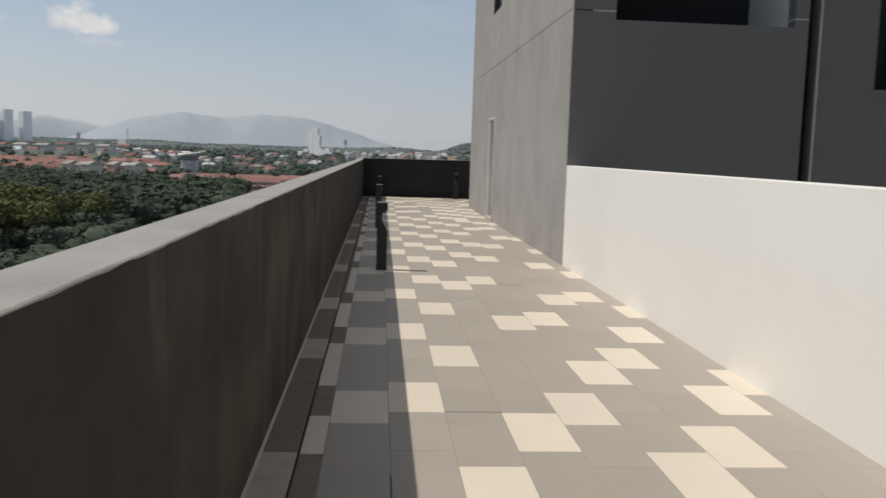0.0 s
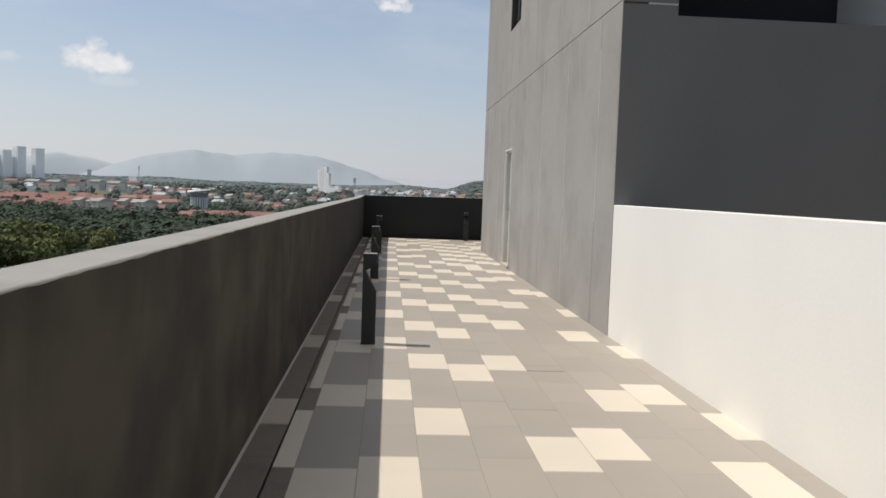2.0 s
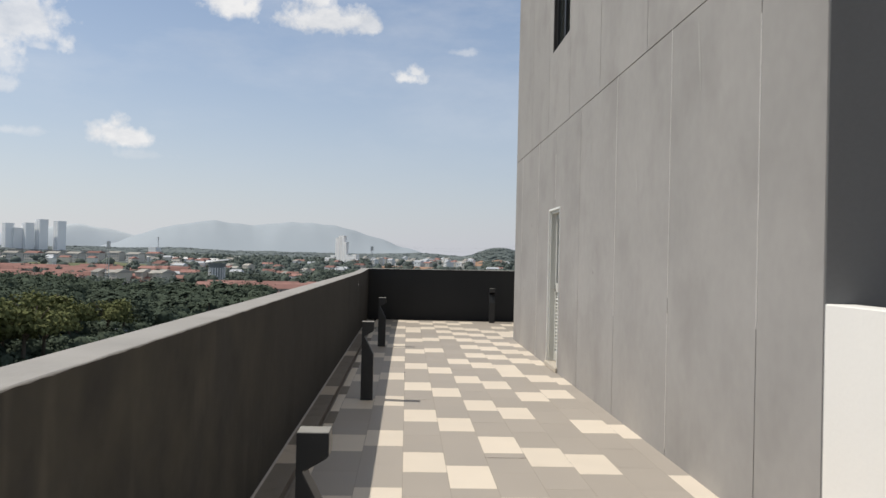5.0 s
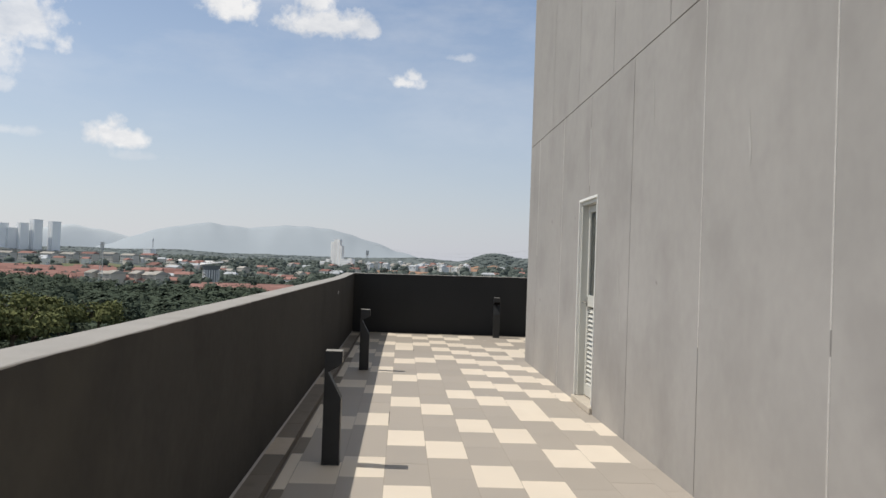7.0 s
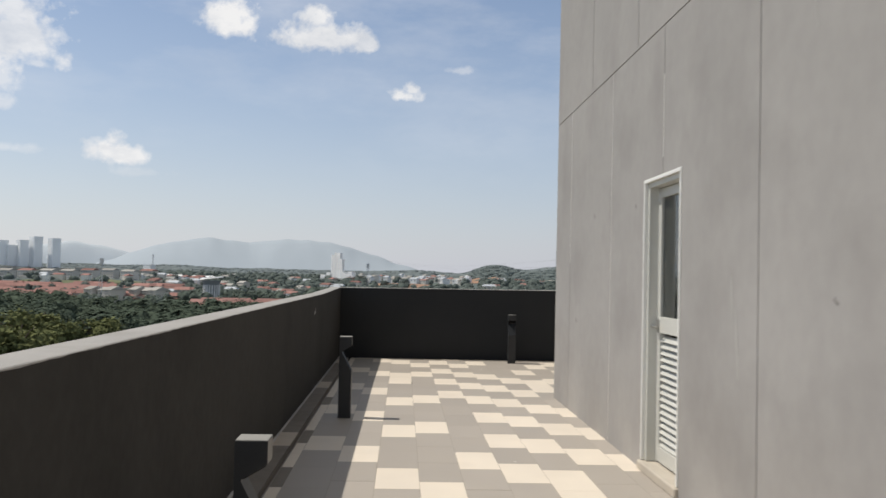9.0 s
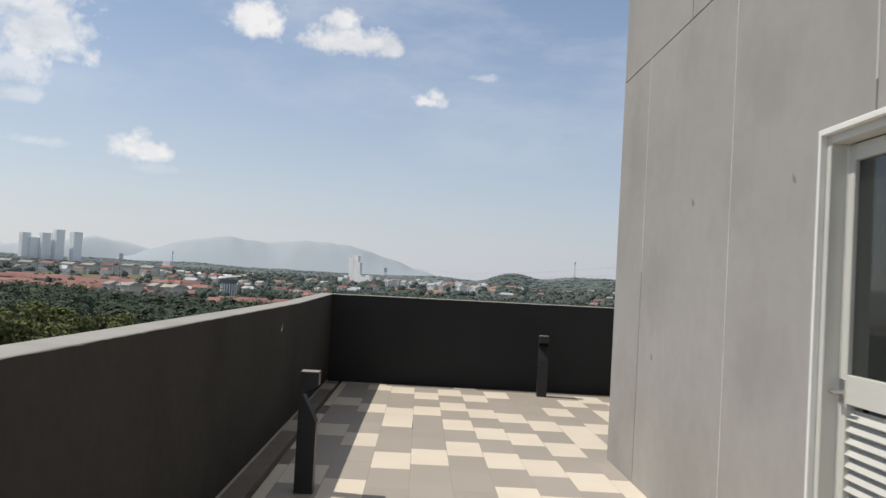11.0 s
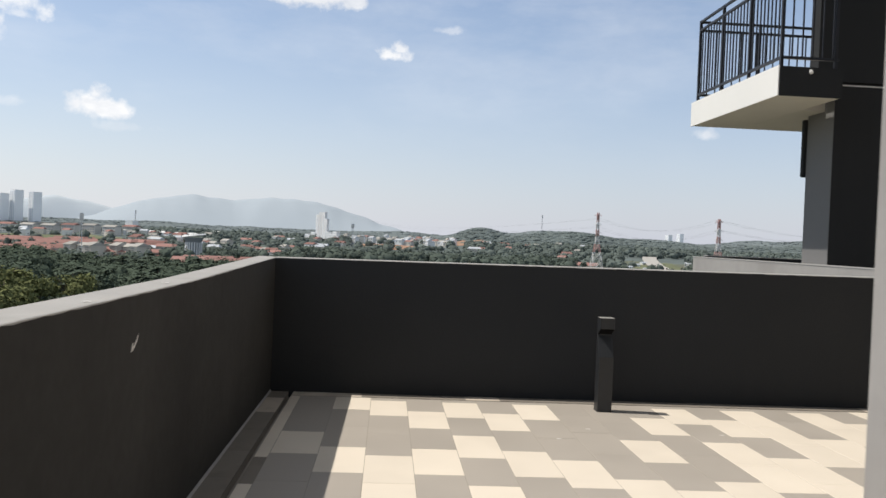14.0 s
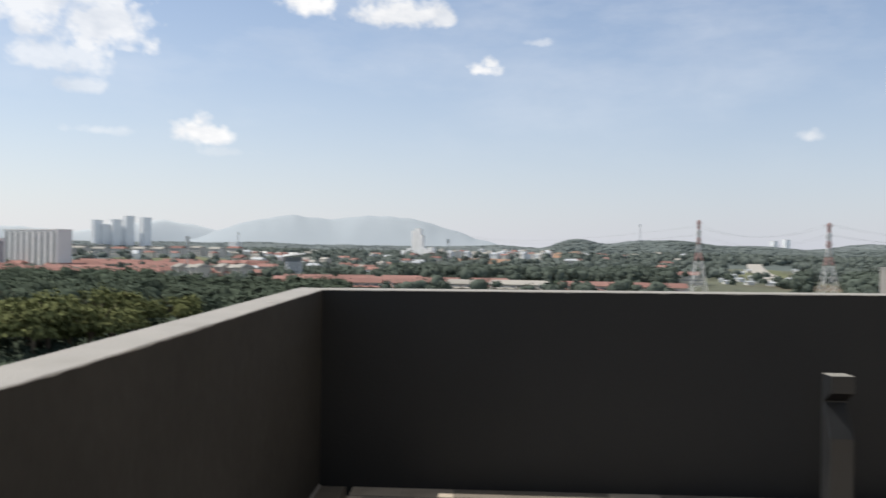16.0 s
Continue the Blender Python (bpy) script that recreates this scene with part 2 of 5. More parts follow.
def glass_material(name, tint, rough=0.05):
    m = bpy.data.materials.new(name)
    m.use_nodes = True
    b = m.node_tree.nodes["Principled BSDF"]
    b.inputs["Base Color"].default_value = (*tint, 1)
    b.inputs["Roughness"].default_value, b.inputs["Transmission Weight"].default_value, b.inputs["IOR"].default_value = rough, 0.85, 1.45
    return m


M_GLASS = glass_material("dark_tinted_glass", (0.16, 0.18, 0.17))


# ---- mesh helpers ----
def box_bm(x0, y0, z0, x1, y1, z1, bevel=0.0, bm=None):
    bm = bm or bmesh.new()
    made = bmesh.ops.create_cube(bm, size=1.0)["verts"]
    for v in made:
        v.co = Vector(((x0 + x1) / 2 + v.co.x * (x1 - x0), (y0 + y1) / 2 + v.co.y * (y1 - y0), (z0 + z1) / 2 + v.co.z * (z1 - z0)))
    if bevel:
        edges = list({e for v in made for e in v.link_edges})
        bmesh.ops.bevel(bm, geom=edges, offset=bevel, segments=1, affect="EDGES")
    return bm


def prism_bm(profile, y0, y1, bevel=0.0):
    """An x-z outline drawn out along y."""
    bm = bmesh.new()
    f = bm.faces.new([bm.verts.new((x, y0, z)) for x, z in profile])
    top = bmesh.ops.extrude_face_region(bm, geom=[f])["geom"]
    for v in top:
        if isinstance(v, bmesh.types.BMVert):
            v.co.y = y1
    bmesh.ops.recalc_face_normals(bm, faces=bm.faces)
    if bevel:
        bmesh.ops.bevel(bm, geom=list(bm.edges), offset=bevel, segments=1, affect="EDGES")
    return bm


def tube_bm(a, b, r0, r1=None, n=8, bm=None):
    bm = bm or bmesh.new()
    a, b = Vector(a), Vector(b)
    turn = (b - a).to_track_quat("Z", "Y").to_matrix().to_4x4()
    bmesh.ops.create_cone(bm, cap_ends=True, segments=n, radius1=r0, radius2=r0 if r1 is None else r1, depth=(b - a).length,
                          matrix=Matrix.Translation((a + b) / 2) @ turn)
    return bm


def mesh_of(name, bm, mat):
    me = bpy.data.meshes.new(name)
    bm.to_mesh(me)
    bm.free()
    me.materials.append(mat)
    return me


def part(name, bm, mat, parent=None, label=""):
    ob = new(name, mesh_of(name, bm, mat))
    ob.parent = parent
    if label:
        ob["label"] = label
    return ob


def thing(name, at, label, category, group="", kind=""):
    ob = new(name)
    ob.location = at
    ob.empty_display_size = 0.2
    return tagged(ob, label, category, group, kind)


def sheet_mesh(name, verts, faces, mat, smooth=False):
    me = bpy.data.meshes.new(name)
    me.from_pydata([tuple(v) for v in verts], [], [tuple(f) for f in faces])
    me.materials.append(mat)
    if smooth:
        me.polygons.foreach_set("use_smooth", [True] * len(me.polygons))
    me.update()
    return me


# ---- the terrace ----
WALL_X, END_Y, NOOK_Y, BACK_Y = 2.88, -16.345, -4.485, -34.0
PAR_H, PAR_T = 1.186, 0.16
EAST_X = 9.0

# parapets
def top_at(y):
    """Top of the long parapet, raised towards its far corner to fit the camera's view."""
    return PAR_H - 0.040 * (1 - min(max((y + 3.2) / 3.2, 0), 1))


def end_top(x):
    """Top of the end parapet, sloped up to the east to fit the camera's view."""
    return PAR_H + 0.006 * x


def loft_wall():
    bm = bmesh.new()
    rows = []
    for y in (BACK_Y, -20, -12, -7, -5, -3.2, -1.5, 0, PAR_T):
        z = top_at(y) - 0.004
        rows.append([bm.verts.new(p) for p in ((0, y, -3.2), (0, y, z), (-PAR_T, y, z), (-PAR_T, y, -3.2))])
    for r, s in zip(rows, rows[1:]):
        for j in range(4):
            bm.faces.new((r[j], r[(j + 1) % 4], s[(j + 1) % 4], s[j]))
    bm.faces.new(rows[0])
    bm.faces.new(rows[-1][::-1])
    bmesh.ops.recalc_face_normals(bm, faces=bm.faces)
    return bm


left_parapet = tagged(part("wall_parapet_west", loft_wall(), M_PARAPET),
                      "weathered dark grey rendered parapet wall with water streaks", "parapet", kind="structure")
end_bm = box_bm(0.0, 0, -3.2, 5.9, PAR_T, PAR_H)
for v in end_bm.verts:
    if v.co.z > 0:
        v.co.z = end_top(v.co.x) - 0.004
far_parapet = tagged(part("wall_parapet_north", end_bm, M_DARK),
                     "charcoal painted parapet wall at the terrace end", "parapet", kind="structure")


def coping(name, along, a0, a1, parent, label):
    """A cement cap with a hand-trowelled, uneven edge on the inner side."""
    bm = bmesh.new()
    n = int(abs(a1 - a0) / 0.07)
    rnd = random.Random(len(name))
    rows = []
    drift = 0.0
    for i in range(n + 1):
        a = a0 + (a1 - a0) * i / n
        drift = 0.6 * drift + rnd.uniform(-0.003, 0.003)
        H = top_at(a) if along == "y" else end_top(a)
        inner, outer, drop = 0.002 + abs(drift) * 0.3, -PAR_T - 0.006, 0.004 + abs(drift) * 0.5 + rnd.uniform(0, 0.004)
        sect = ((inner, H - drop), (inner, H - 0.003), (inner - 0.005, H + drift * 0.2), (outer + 0.005, H + 0.002), (outer, H - 0.004), (outer, H - 0.03))
        if along == "y":
            rows.append([bm.verts.new((u, a, z)) for u, z in sect])
        else:
            rows.append([bm.verts.new((a, -u, z)) for u, z in sect])
    for r, s in zip(rows, rows[1:]):
        for j in range(5):
            bm.faces.new((r[j], r[j + 1], s[j + 1], s[j]))
    bmesh.ops.recalc_face_normals(bm, faces=bm.faces)
    return part(name, bm, M_COPING, parent, label)


coping("coping", "y", BACK_Y, PAR_T, left_parapet, "pale grey cement coping with uneven edge")
coping("coping", "x", 0.0, 5.9, far_parapet, "pale grey cement coping with uneven edge")

# floor bed with a sunk drain slot along the parapets
SLOT_Y = -18.6
floor = part("floor", box_bm(0.203, BACK_Y, -0.30, EAST_X, -0.20, -0.0014), M_BED)
tagged(floor, "terrace floor of staggered pale and grey tiles", "tiled floor", kind="structure")
part("drain_bed", box_bm(0.0, BACK_Y, -0.30, 0.203, 0.0, -0.055), M_BED, floor, "sunk mortar drain channel")
part("drain_bed", box_bm(0.203, -0.20, -0.30, EAST_X, 0.0, -0.045), M_BED, floor, "sunk mortar drain channel")
part("strip_bed", box_bm(0.0, BACK_Y, -0.055, 0.160, 0.0, -0.003), M_BED, floor)
part("strip_bed", box_bm(0.181, BACK_Y, -0.055, 0.203, SLOT_Y, -0.0014), M_BED, floor)
part("strip_bed", box_bm(0.203, -0.175, -0.045, EAST_X, 0.0, -0.003), M_BED, floor)
part("mortar_line", prism_bm([(0.0, 0.0), (0.010, 0.0), (0.003, 0.012), (0.0, 0.016)], BACK_Y, -0.01), M_COPING, floor, "thin pale mortar line along the wall foot")

TW, TL, X0 = 0.3042, 0.609, 0.288
PALE = {
    0: (-50, -47, -44, -41, -38, -35, -32, -29, -26, -23, -20, -17, -13, -10, -7, -4),
    1: (-50, -47, -44, -41, -38, -35, -32, -29, -26, -23, -20, -17, -14, -11, -8, -5, -2),
    2: (-49, -46, -43, -40, -36, -33, -30, -27, -24, -21, -18, -15, -12, -9, -6, -5, -2),
    3: (-47, -43, -39, -31, -28, -25, -22, -19, -16, -12, -9, -5, -3),
    4: (-50, -46, -42, -38, -34, -30, -26, -23, -20, -17, -14, -8, -6, -4, -2),
    5: (-49, -46, -43, -40, -37, -34, -27, -24, -21, -18, -15, -13, -11, -9, -7, -5, -3),
    6: (-47, -43, -39, -36, -32, -24, -19, -16, -15, -13, -11, -9, -7, -5, -2),
    7: (-50, -46, -42, -38, -35, -32, -28, -22, -19, -17, -14, -12, -10, -8, -6),
    8: (-45, -41, -37, -33, -29, -25, -22, -17, -14, -12, -10, -7, -6, -5),
}
EAST_GREY = {8: (-1, -2, -3, -5), 9: (-2, -4, -5, -7), 10: (-1, -3, -6), 11: (-2, -4, -7), 12: (-1, -5), 13: (-2, -3, -6), 14: (-1, -4), 15: (-2, -5)}
PHASE = (0.20, 0.40)
tile_meshes = {}


def tile_bm(w, l):
    return box_bm(-w / 2, -l / 2, -0.010, w / 2, l / 2, 0.0, 0.0008)


def tile_mesh(w, l, pale, darker):
    key = (round(w, 3), round(l, 3), pale, darker)
    if key not in tile_meshes:
        mat = (M_PALE_DARKER if pale else M_GREY_DARKER) if darker else M_PALE if pale else M_GREY
        tile_meshes[key] = mesh_of("tile", tile_bm(w, l), mat)
    return tile_meshes[key]


def lay(cx, cy, w, l, pale, z=0.0, single=True, darker=False):
    if w < 0.03 or l < 0.03:
        return
    if single:
        ob = new("tile", tile_mesh(w, l, pale, darker))
        ob.location = (cx, cy, z + random.uniform(-0.0006, 0.0006))
        ob.parent = floor
    else:
        rest[pale].append((cx, cy, z, w, l))


rest = {True: [], False: []}
fill = random.Random(4)


def view_fitted(y):
    """Shifts a joint along y so the tile rows fit the camera's view."""
    return y + float(np.interp(y, [-20, -16, -10.8, -5, -2, 0], [0, -0.05, -0.065, -0.02, 0.07, 0.11]))


def lay_floor():
    cols = int((EAST_X - X0) / TW) + 1
    for c in range(cols):
        xa, xb = X0 + c * TW + max(c - 7, 0) * 0.003, min(X0 + (c + 1) * TW + max(c - 6, 0) * 0.003, EAST_X)
        for n in range(-56, 1):
            ya, yb = view_fitted(PHASE[c % 2] + n * TL), view_fitted(PHASE[c % 2] + (n + 1) * TL)
            ya, yb = max(ya, BACK_Y), min(yb, -0.20)
            if yb - ya < 0.03:
                continue
            x1 = xb
            if (ya + yb) / 2 < NOOK_Y:
                x1 = min(xb, WALL_X + 0.004)
                if x1 - xa < 0.03:
                    continue
            if c in PALE and not (c == 8 and n > -8):
                pale = n in PALE[c]
            elif c in EAST_GREY and n > -8:
                pale = n not in EAST_GREY[c]
            else:
                pale = fill.random() < 0.55
            near = -19.5 < ya and c < 10
            lay((xa + x1) / 2, (ya + yb) / 2, x1 - xa - 0.003, yb - ya - 0.003, pale, single=near)
    # narrow column beside the drain: pale, with single grey tiles
    darks = (-2.28, -4.75, -6.88, -8.38, -10.6, -12.2, -14.66, -16.36, -18.82, -20.50, -22.23, -23.40, -25.1, -26.9, -28.6, -30.4)
    y = -0.20
    for dark in darks:
        n = max(1, round((y - dark) / 0.6))
        for k in range(n + 1):
            ya, yb = (y - (y - dark) * k / n, y - (y - dark) * (k + 1) / n) if k < n else (dark, dark - 0.59)
            xa = 0.181 if ya < SLOT_Y + 0.3 else 0.205
            lay((xa + 0.286) / 2, (ya + yb) / 2, 0.286 - xa, ya - yb - 0.004, k < n, single=ya > -24, darker=k == n)
        y = dark - 0.59
    # strip under the parapet: grey, with single pale tiles
    for k in range(55):
        mid = -0.31 - 0.607 * (k + 0.5)
        wide = 0.168 if mid < SLOT_Y else 0.160
        lay(wide / 2 + 0.001, mid, wide - 0.002, 0.603, k in (0, 5, 11, 17, 22, 27, 31, 34, 38, 42, 46), single=mid > -24, darker=True)
    lay(0.08, -0.155, 0.158, 0.30, False, darker=True)
    x = 0.205
    while x < EAST_X - 0.1:
        lay(x + 0.15, -0.089, 0.300, 0.168, fill.random() < 0.12, z=0.0, single=x < 5.5, darker=True)
        x += 0.305
    for pale, items in rest.items():
        verts, faces = [], []
        for cx, cy, z, w, l in items:
            b = len(verts)
            for dz, s in ((-0.012, 0.0), (-0.0015, 0.0), (0.0, 0.0015)):
                verts += [(cx + sx * (w / 2 - s), cy + sy * (l / 2 - s), z + dz) for sx, sy in ((-1, -1), (1, -1), (1, 1), (-1, 1))]
            for r in (0, 4):
                faces += [(b + r + i, b + r + (i + 1) % 4, b + r + 4 + (i + 1) % 4, b + r + 4 + i) for i in range(4)]
            faces.append((b + 8, b + 9, b + 10, b + 11))
        ob = new("tile_field", sheet_mesh("tile_field", verts, faces, M_PALE_REST if pale else M_GREY_REST))
        ob.parent = floor
        ob["kind"] = "stuff"


# ---- the grey tower block ----
TOP_Z, SPLIT_Z = 13.0, 3.25
DOOR_Y0, DOOR_Y1, DOOR_Z = -9.135, -8.285, 2.165
WIN_Y0, WIN_Y1, WIN_Z0, WIN_Z1 = -9.55, -8.30, 4.38, 5.65


def cells(x0, x1, ys, zs, hole, bm=None):
    """A slab in the y-z plane cut into boxes along ys and zs, leaving out those inside the holes."""
    bm = bm or bmesh.new()
    for y0, y1 in zip(ys, ys[1:]):
        for z0, z1 in zip(zs, zs[1:]):
            cy, cz = (y0 + y1) / 2, (z0 + z1) / 2
            if not any(a < cy < b and c < cz < d for a, b, c, d in hole):
                box_bm(x0, y0, z0, x1, y1, z1, bm=bm)
    return bm


HOLES = [(DOOR_Y0, DOOR_Y1, -1, DOOR_Z), (WIN_Y0, WIN_Y1, WIN_Z0, WIN_Z1)]
block_wall = part("wall_block_west", cells(WALL_X + 0.012, WALL_X + 0.25, [END_Y] + sorted([WIN_Y0, DOOR_Y0, DOOR_Y1, WIN_Y1]) + [NOOK_Y],
                                            [-0.2, DOOR_Z, WIN_Z0, WIN_Z1, TOP_Z], HOLES), M_JOINT)
tagged(block_wall, "tall grey skim-coated tower wall of jointed panels", "wall", kind="structure")
LOW = [END_Y, -15.55, -13.87, -12.15, -10.40, -8.73, -7.21, -5.355, NOOK_Y]
HIGH = [END_Y, -14.90, -13.16, -11.36, -9.63, -8.02, -6.36, NOOK_Y]


def panel(ya, yb, za, zb):
    g = 0.005
    ya, yb, za, zb = ya + g, yb - g, za + g, zb - g
    ys, zs = {ya, yb}, {za, zb}
    hs = []
    for a, b, c, d in HOLES:
        if b > ya and a < yb and d > za and c < zb:
            ys |= {min(max(a, ya), yb), min(max(b, ya), yb)}
            zs |= {min(max(c, za), zb), min(max(d, za), zb)}
            hs.append((a, b, c, d))
    part("panel", cells(WALL_X, WALL_X + 0.014, sorted(ys), sorted(zs), hs), M_PANEL, block_wall)


for ya, yb in zip(LOW, LOW[1:]):
    panel(ya, yb, -0.01, SPLIT_Z)
for ya, yb in zip(HIGH, HIGH[1:]):
    for za, zb in ((SPLIT_Z, 6.45), (6.45, 9.65), (9.65, TOP_Z)):
        panel(ya, yb, za, zb)
for yj, za, zb in ((-12.15, 0.95, SPLIT_Z), (-13.87, 1.2, SPLIT_Z), (-13.87, 0.05, 1.08), (-5.355, 1.6, SPLIT_Z), (-7.21, 0.0, SPLIT_Z), (-15.55, 1.1, 2.9), (-14.90, 3.3, 4.6), (-8.73, 2.3, 2.9)):
    part("sealant", box_bm(WALL_X - 0.001, yj - 0.002, za, WALL_X + 0.012, yj + 0.0065, zb), M_SEAL, block_wall, "white joint sealant")
# the other sides of the block
north_face = tagged(part("wall_block_north", box_bm(WALL_X + 0.25, NOOK_Y - 0.2, -0.2, EAST_X, NOOK_Y, TOP_Z), M_PANEL), "grey skim-coated return wall of the tower", "wall", kind="structure")
roof_slab = tagged(part("roof_block", box_bm(WALL_X, END_Y, TOP_Z, EAST_X, NOOK_Y, TOP_Z + 0.2), M_PANEL), "flat grey concrete roof of the tower", "roof", kind="structure")

# south face: dark wall with an open corridor above it
wall_south = tagged(part("wall_block_south", box_bm(3.42, END_Y - 0.006, -3.0, 5.74, END_Y + 0.2, 3.12), M_WALLGREY), "dark grey painted tower wall with an open corridor above", "wall", kind="structure")
# the opening reaches 5.6, above the view, to let more light in
for xa, xb, za, zb in ((WALL_X + 0.004, 3.42, -3.0, 3.215), (5.74, 5.92, -3.0, 3.215), (WALL_X + 0.004, 3.42, 3.235, TOP_Z), (5.74, 5.92, 3.235, TOP_Z),
                       (3.42, 5.74, 5.6, TOP_Z)):
    part("wall_piece", box_bm(xa, END_Y - 0.006, za, xb, END_Y + 0.2, zb), M_WALLGREY, wall_south)
part("groove", box_bm(WALL_X + 0.01, END_Y + 0.004, 3.215, 3.42, END_Y + 0.15, 3.235), M_SEAL, wall_south, "pale groove line")
part("groove", box_bm(5.74, END_Y + 0.004, 3.215, 5.92, END_Y + 0.15, 3.235), M_SEAL, wall_south, "pale groove line")
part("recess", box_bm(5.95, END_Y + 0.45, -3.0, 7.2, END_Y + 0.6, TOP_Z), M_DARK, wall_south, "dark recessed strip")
east_bm = bmesh.new()
for xa, xb, za, zb in ((6.06, 6.85, -3.0, TOP_Z), (6.85, 8.2, -3.0, 2.38), (6.85, 8.2, 4.9, TOP_Z), (8.2, EAST_X + 2.99, -3.0, TOP_Z)):
    box_bm(xa, END_Y - 0.004, za, xb, END_Y + 0.2, zb, bm=east_bm)
part("side_bay", east_bm, M_WALLGREY, wall_south, "dark grey bay beside the recess")
part("downpipe", tube_bm((6.075, END_Y - 0.02, -3.0), (6.075, END_Y - 0.02, 6.0), 0.011), M_SEAL, wall_south, "thin white pipe")
# lining is coloured dark to stand in for the corridor's deep shade
corr = bmesh.new()
box_bm(3.42, END_Y + 1.45, 3.0, 5.74, END_Y + 1.55, 5.6, bm=corr)
box_bm(3.32, END_Y + 0.2, 3.0, 3.42, END_Y + 1.55, 5.6, bm=corr)
box_bm(3.32, END_Y + 0.2, 2.9, 5.84, END_Y + 1.55, 3.0, bm=corr)
part("corridor_lining", corr, M_DARK, wall_south, "inside of the open corridor, its shade put into a dark colour")
# side wall is white to stand in for light falling on it
part("corridor_jamb", box_bm(5.74, END_Y + 0.2, 3.0, 5.84, END_Y + 1.55, 5.6), M_WHITE, wall_south, "corridor side wall, white in place of the light on it")
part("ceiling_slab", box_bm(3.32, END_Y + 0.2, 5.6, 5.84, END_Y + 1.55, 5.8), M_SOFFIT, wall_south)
# charcoal back sheet stands in for the bay's unlit depth
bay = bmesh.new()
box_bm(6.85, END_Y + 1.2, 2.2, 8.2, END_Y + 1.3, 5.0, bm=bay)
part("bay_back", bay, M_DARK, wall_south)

# low white wall
white = tagged(part("wall_white_low", box_bm(WALL_X, BACK_Y, -0.3, WALL_X + 0.15, END_Y - 0.008, 1.285, 0.006), M_WHITE),
               "low white painted wall beside the walkway", "wall", kind="structure")
tagged(part("floor_side_well", box_bm(WALL_X + 0.15, BACK_Y, -3.2, 12.0, END_Y - 0.3, -3.0), M_BED), "cement floor of the sunken side well", "floor", kind="structure")
tagged(part("wall_well_east", box_bm(12.0, BACK_Y, -3.2, 12.2, END_Y, TOP_Z), M_WALLGREY), "dark grey painted wall of the next wing", "wall", kind="structure")
tagged(part("wall_back", box_bm(-PAR_T, BACK_Y - 0.2, -3.2, 12.2, BACK_Y, 6.0), M_PANEL), "grey skim-coated wall closing the terrace", "wall", kind="structure")
tagged(part("wall_nook_east", box_bm(EAST_X, NOOK_Y, -0.3, EAST_X + 0.2, 0.16, TOP_Z), M_WALLGREY), "dark grey painted wall closing the terrace corner", "wall", kind="structure")


# ---- door ----
def build_door():
    d = thing("door_1", (WALL_X, (DOOR_Y0 + DOOR_Y1) / 2, 0), "closed pale aluminium door with glass over a louvred panel", "door", kind="structure")
    w, h, s = DOOR_Y1 - DOOR_Y0, DOOR_Z, 0.07
    f = bmesh.new()
    for a, b, z0, z1 in ((-w / 2, -w / 2 + 0.05, s, h), (w / 2 - 0.05, w / 2, s, h), (-w / 2 + 0.05, w / 2 - 0.05, h - 0.05, h)):
        box_bm(0.02, a, z0, 0.20, b, z1, 0.003, f)
    part("door_frame", f, M_ALU, d)
    e = bmesh.new()
    for a, b, z0, z1 in ((-w / 2 - 0.012, -w / 2 + 0.012, s, h + 0.012), (w / 2 - 0.012, w / 2 + 0.012, s, h + 0.012), (-w / 2 + 0.012, w / 2 - 0.012, h - 0.014, h + 0.012)):
        box_bm(-0.008, a, z0, 0.02, b, z1, 0.002, e)
    part("frame_edge", e, M_TRIM, d, "bright white outer edge of the frame")
    part("door_stop", box_bm(0.09, w / 2 - 0.062, s, 0.10, w / 2 - 0.05, h - 0.05), M_TRIM, d)
    leaf = bmesh.new()
    a, b = -w / 2 + 0.053, w / 2 - 0.053
    for y0, y1, z0, z1 in ((a, a + 0.06, s + 0.01, h - 0.055), (b - 0.06, b, s + 0.01, h - 0.055), (a + 0.06, b - 0.06, h - 0.125, h - 0.055), (a + 0.06, b - 0.06, 1.03, 1.15), (a + 0.06, b - 0.06, s + 0.01, 0.19)):
        box_bm(0.125, y0, z0, 0.17, y1, z1, 0.003, leaf)
    lf = part("door_leaf", leaf, M_ALU, d)
    part("glass_pane", box_bm(0.145, a + 0.06, 1.15, 0.151, b - 0.06, h - 0.125), M_GLASS, lf, "dark tinted glass")
    n = 17
    slat = mesh_of("slat", prism_bm([(-0.020, -0.016), (-0.016, -0.021), (0.020, 0.016), (0.016, 0.021)], a + 0.06, b - 0.06), M_ALU)
    for i in range(n):
        o = new("slat", slat)
        o.parent = lf
        o.location = (0.148, 0, 0.215 + i * (0.80 / (n - 0.4)))
    hd = bmesh.new()
    tube_bm((0.125, b - 0.03, 1.075), (0.075, b - 0.03, 1.075), 0.011, bm=hd)
    tube_bm((0.078, b - 0.02, 1.075), (0.078, b - 0.13, 1.085), 0.009, bm=hd)
    box_bm(0.118, b - 0.05, 1.03, 0.126, b - 0.01, 1.13, 0.002, hd)
    part("handle", hd, M_STEEL, d, "small steel lever handle").location.x = -0.032
    lf.location.x = -0.032
    part("threshold", box_bm(-0.03, -w / 2 - 0.03, -0.001, 0.24, w / 2 + 0.03, 0.066, 0.008), M_KERB, d, "beige cement threshold")
    part("dark_room_back", box_bm(1.5, -w, 0, 1.55, w, 2.4), M_INSIDE, d)


build_door()


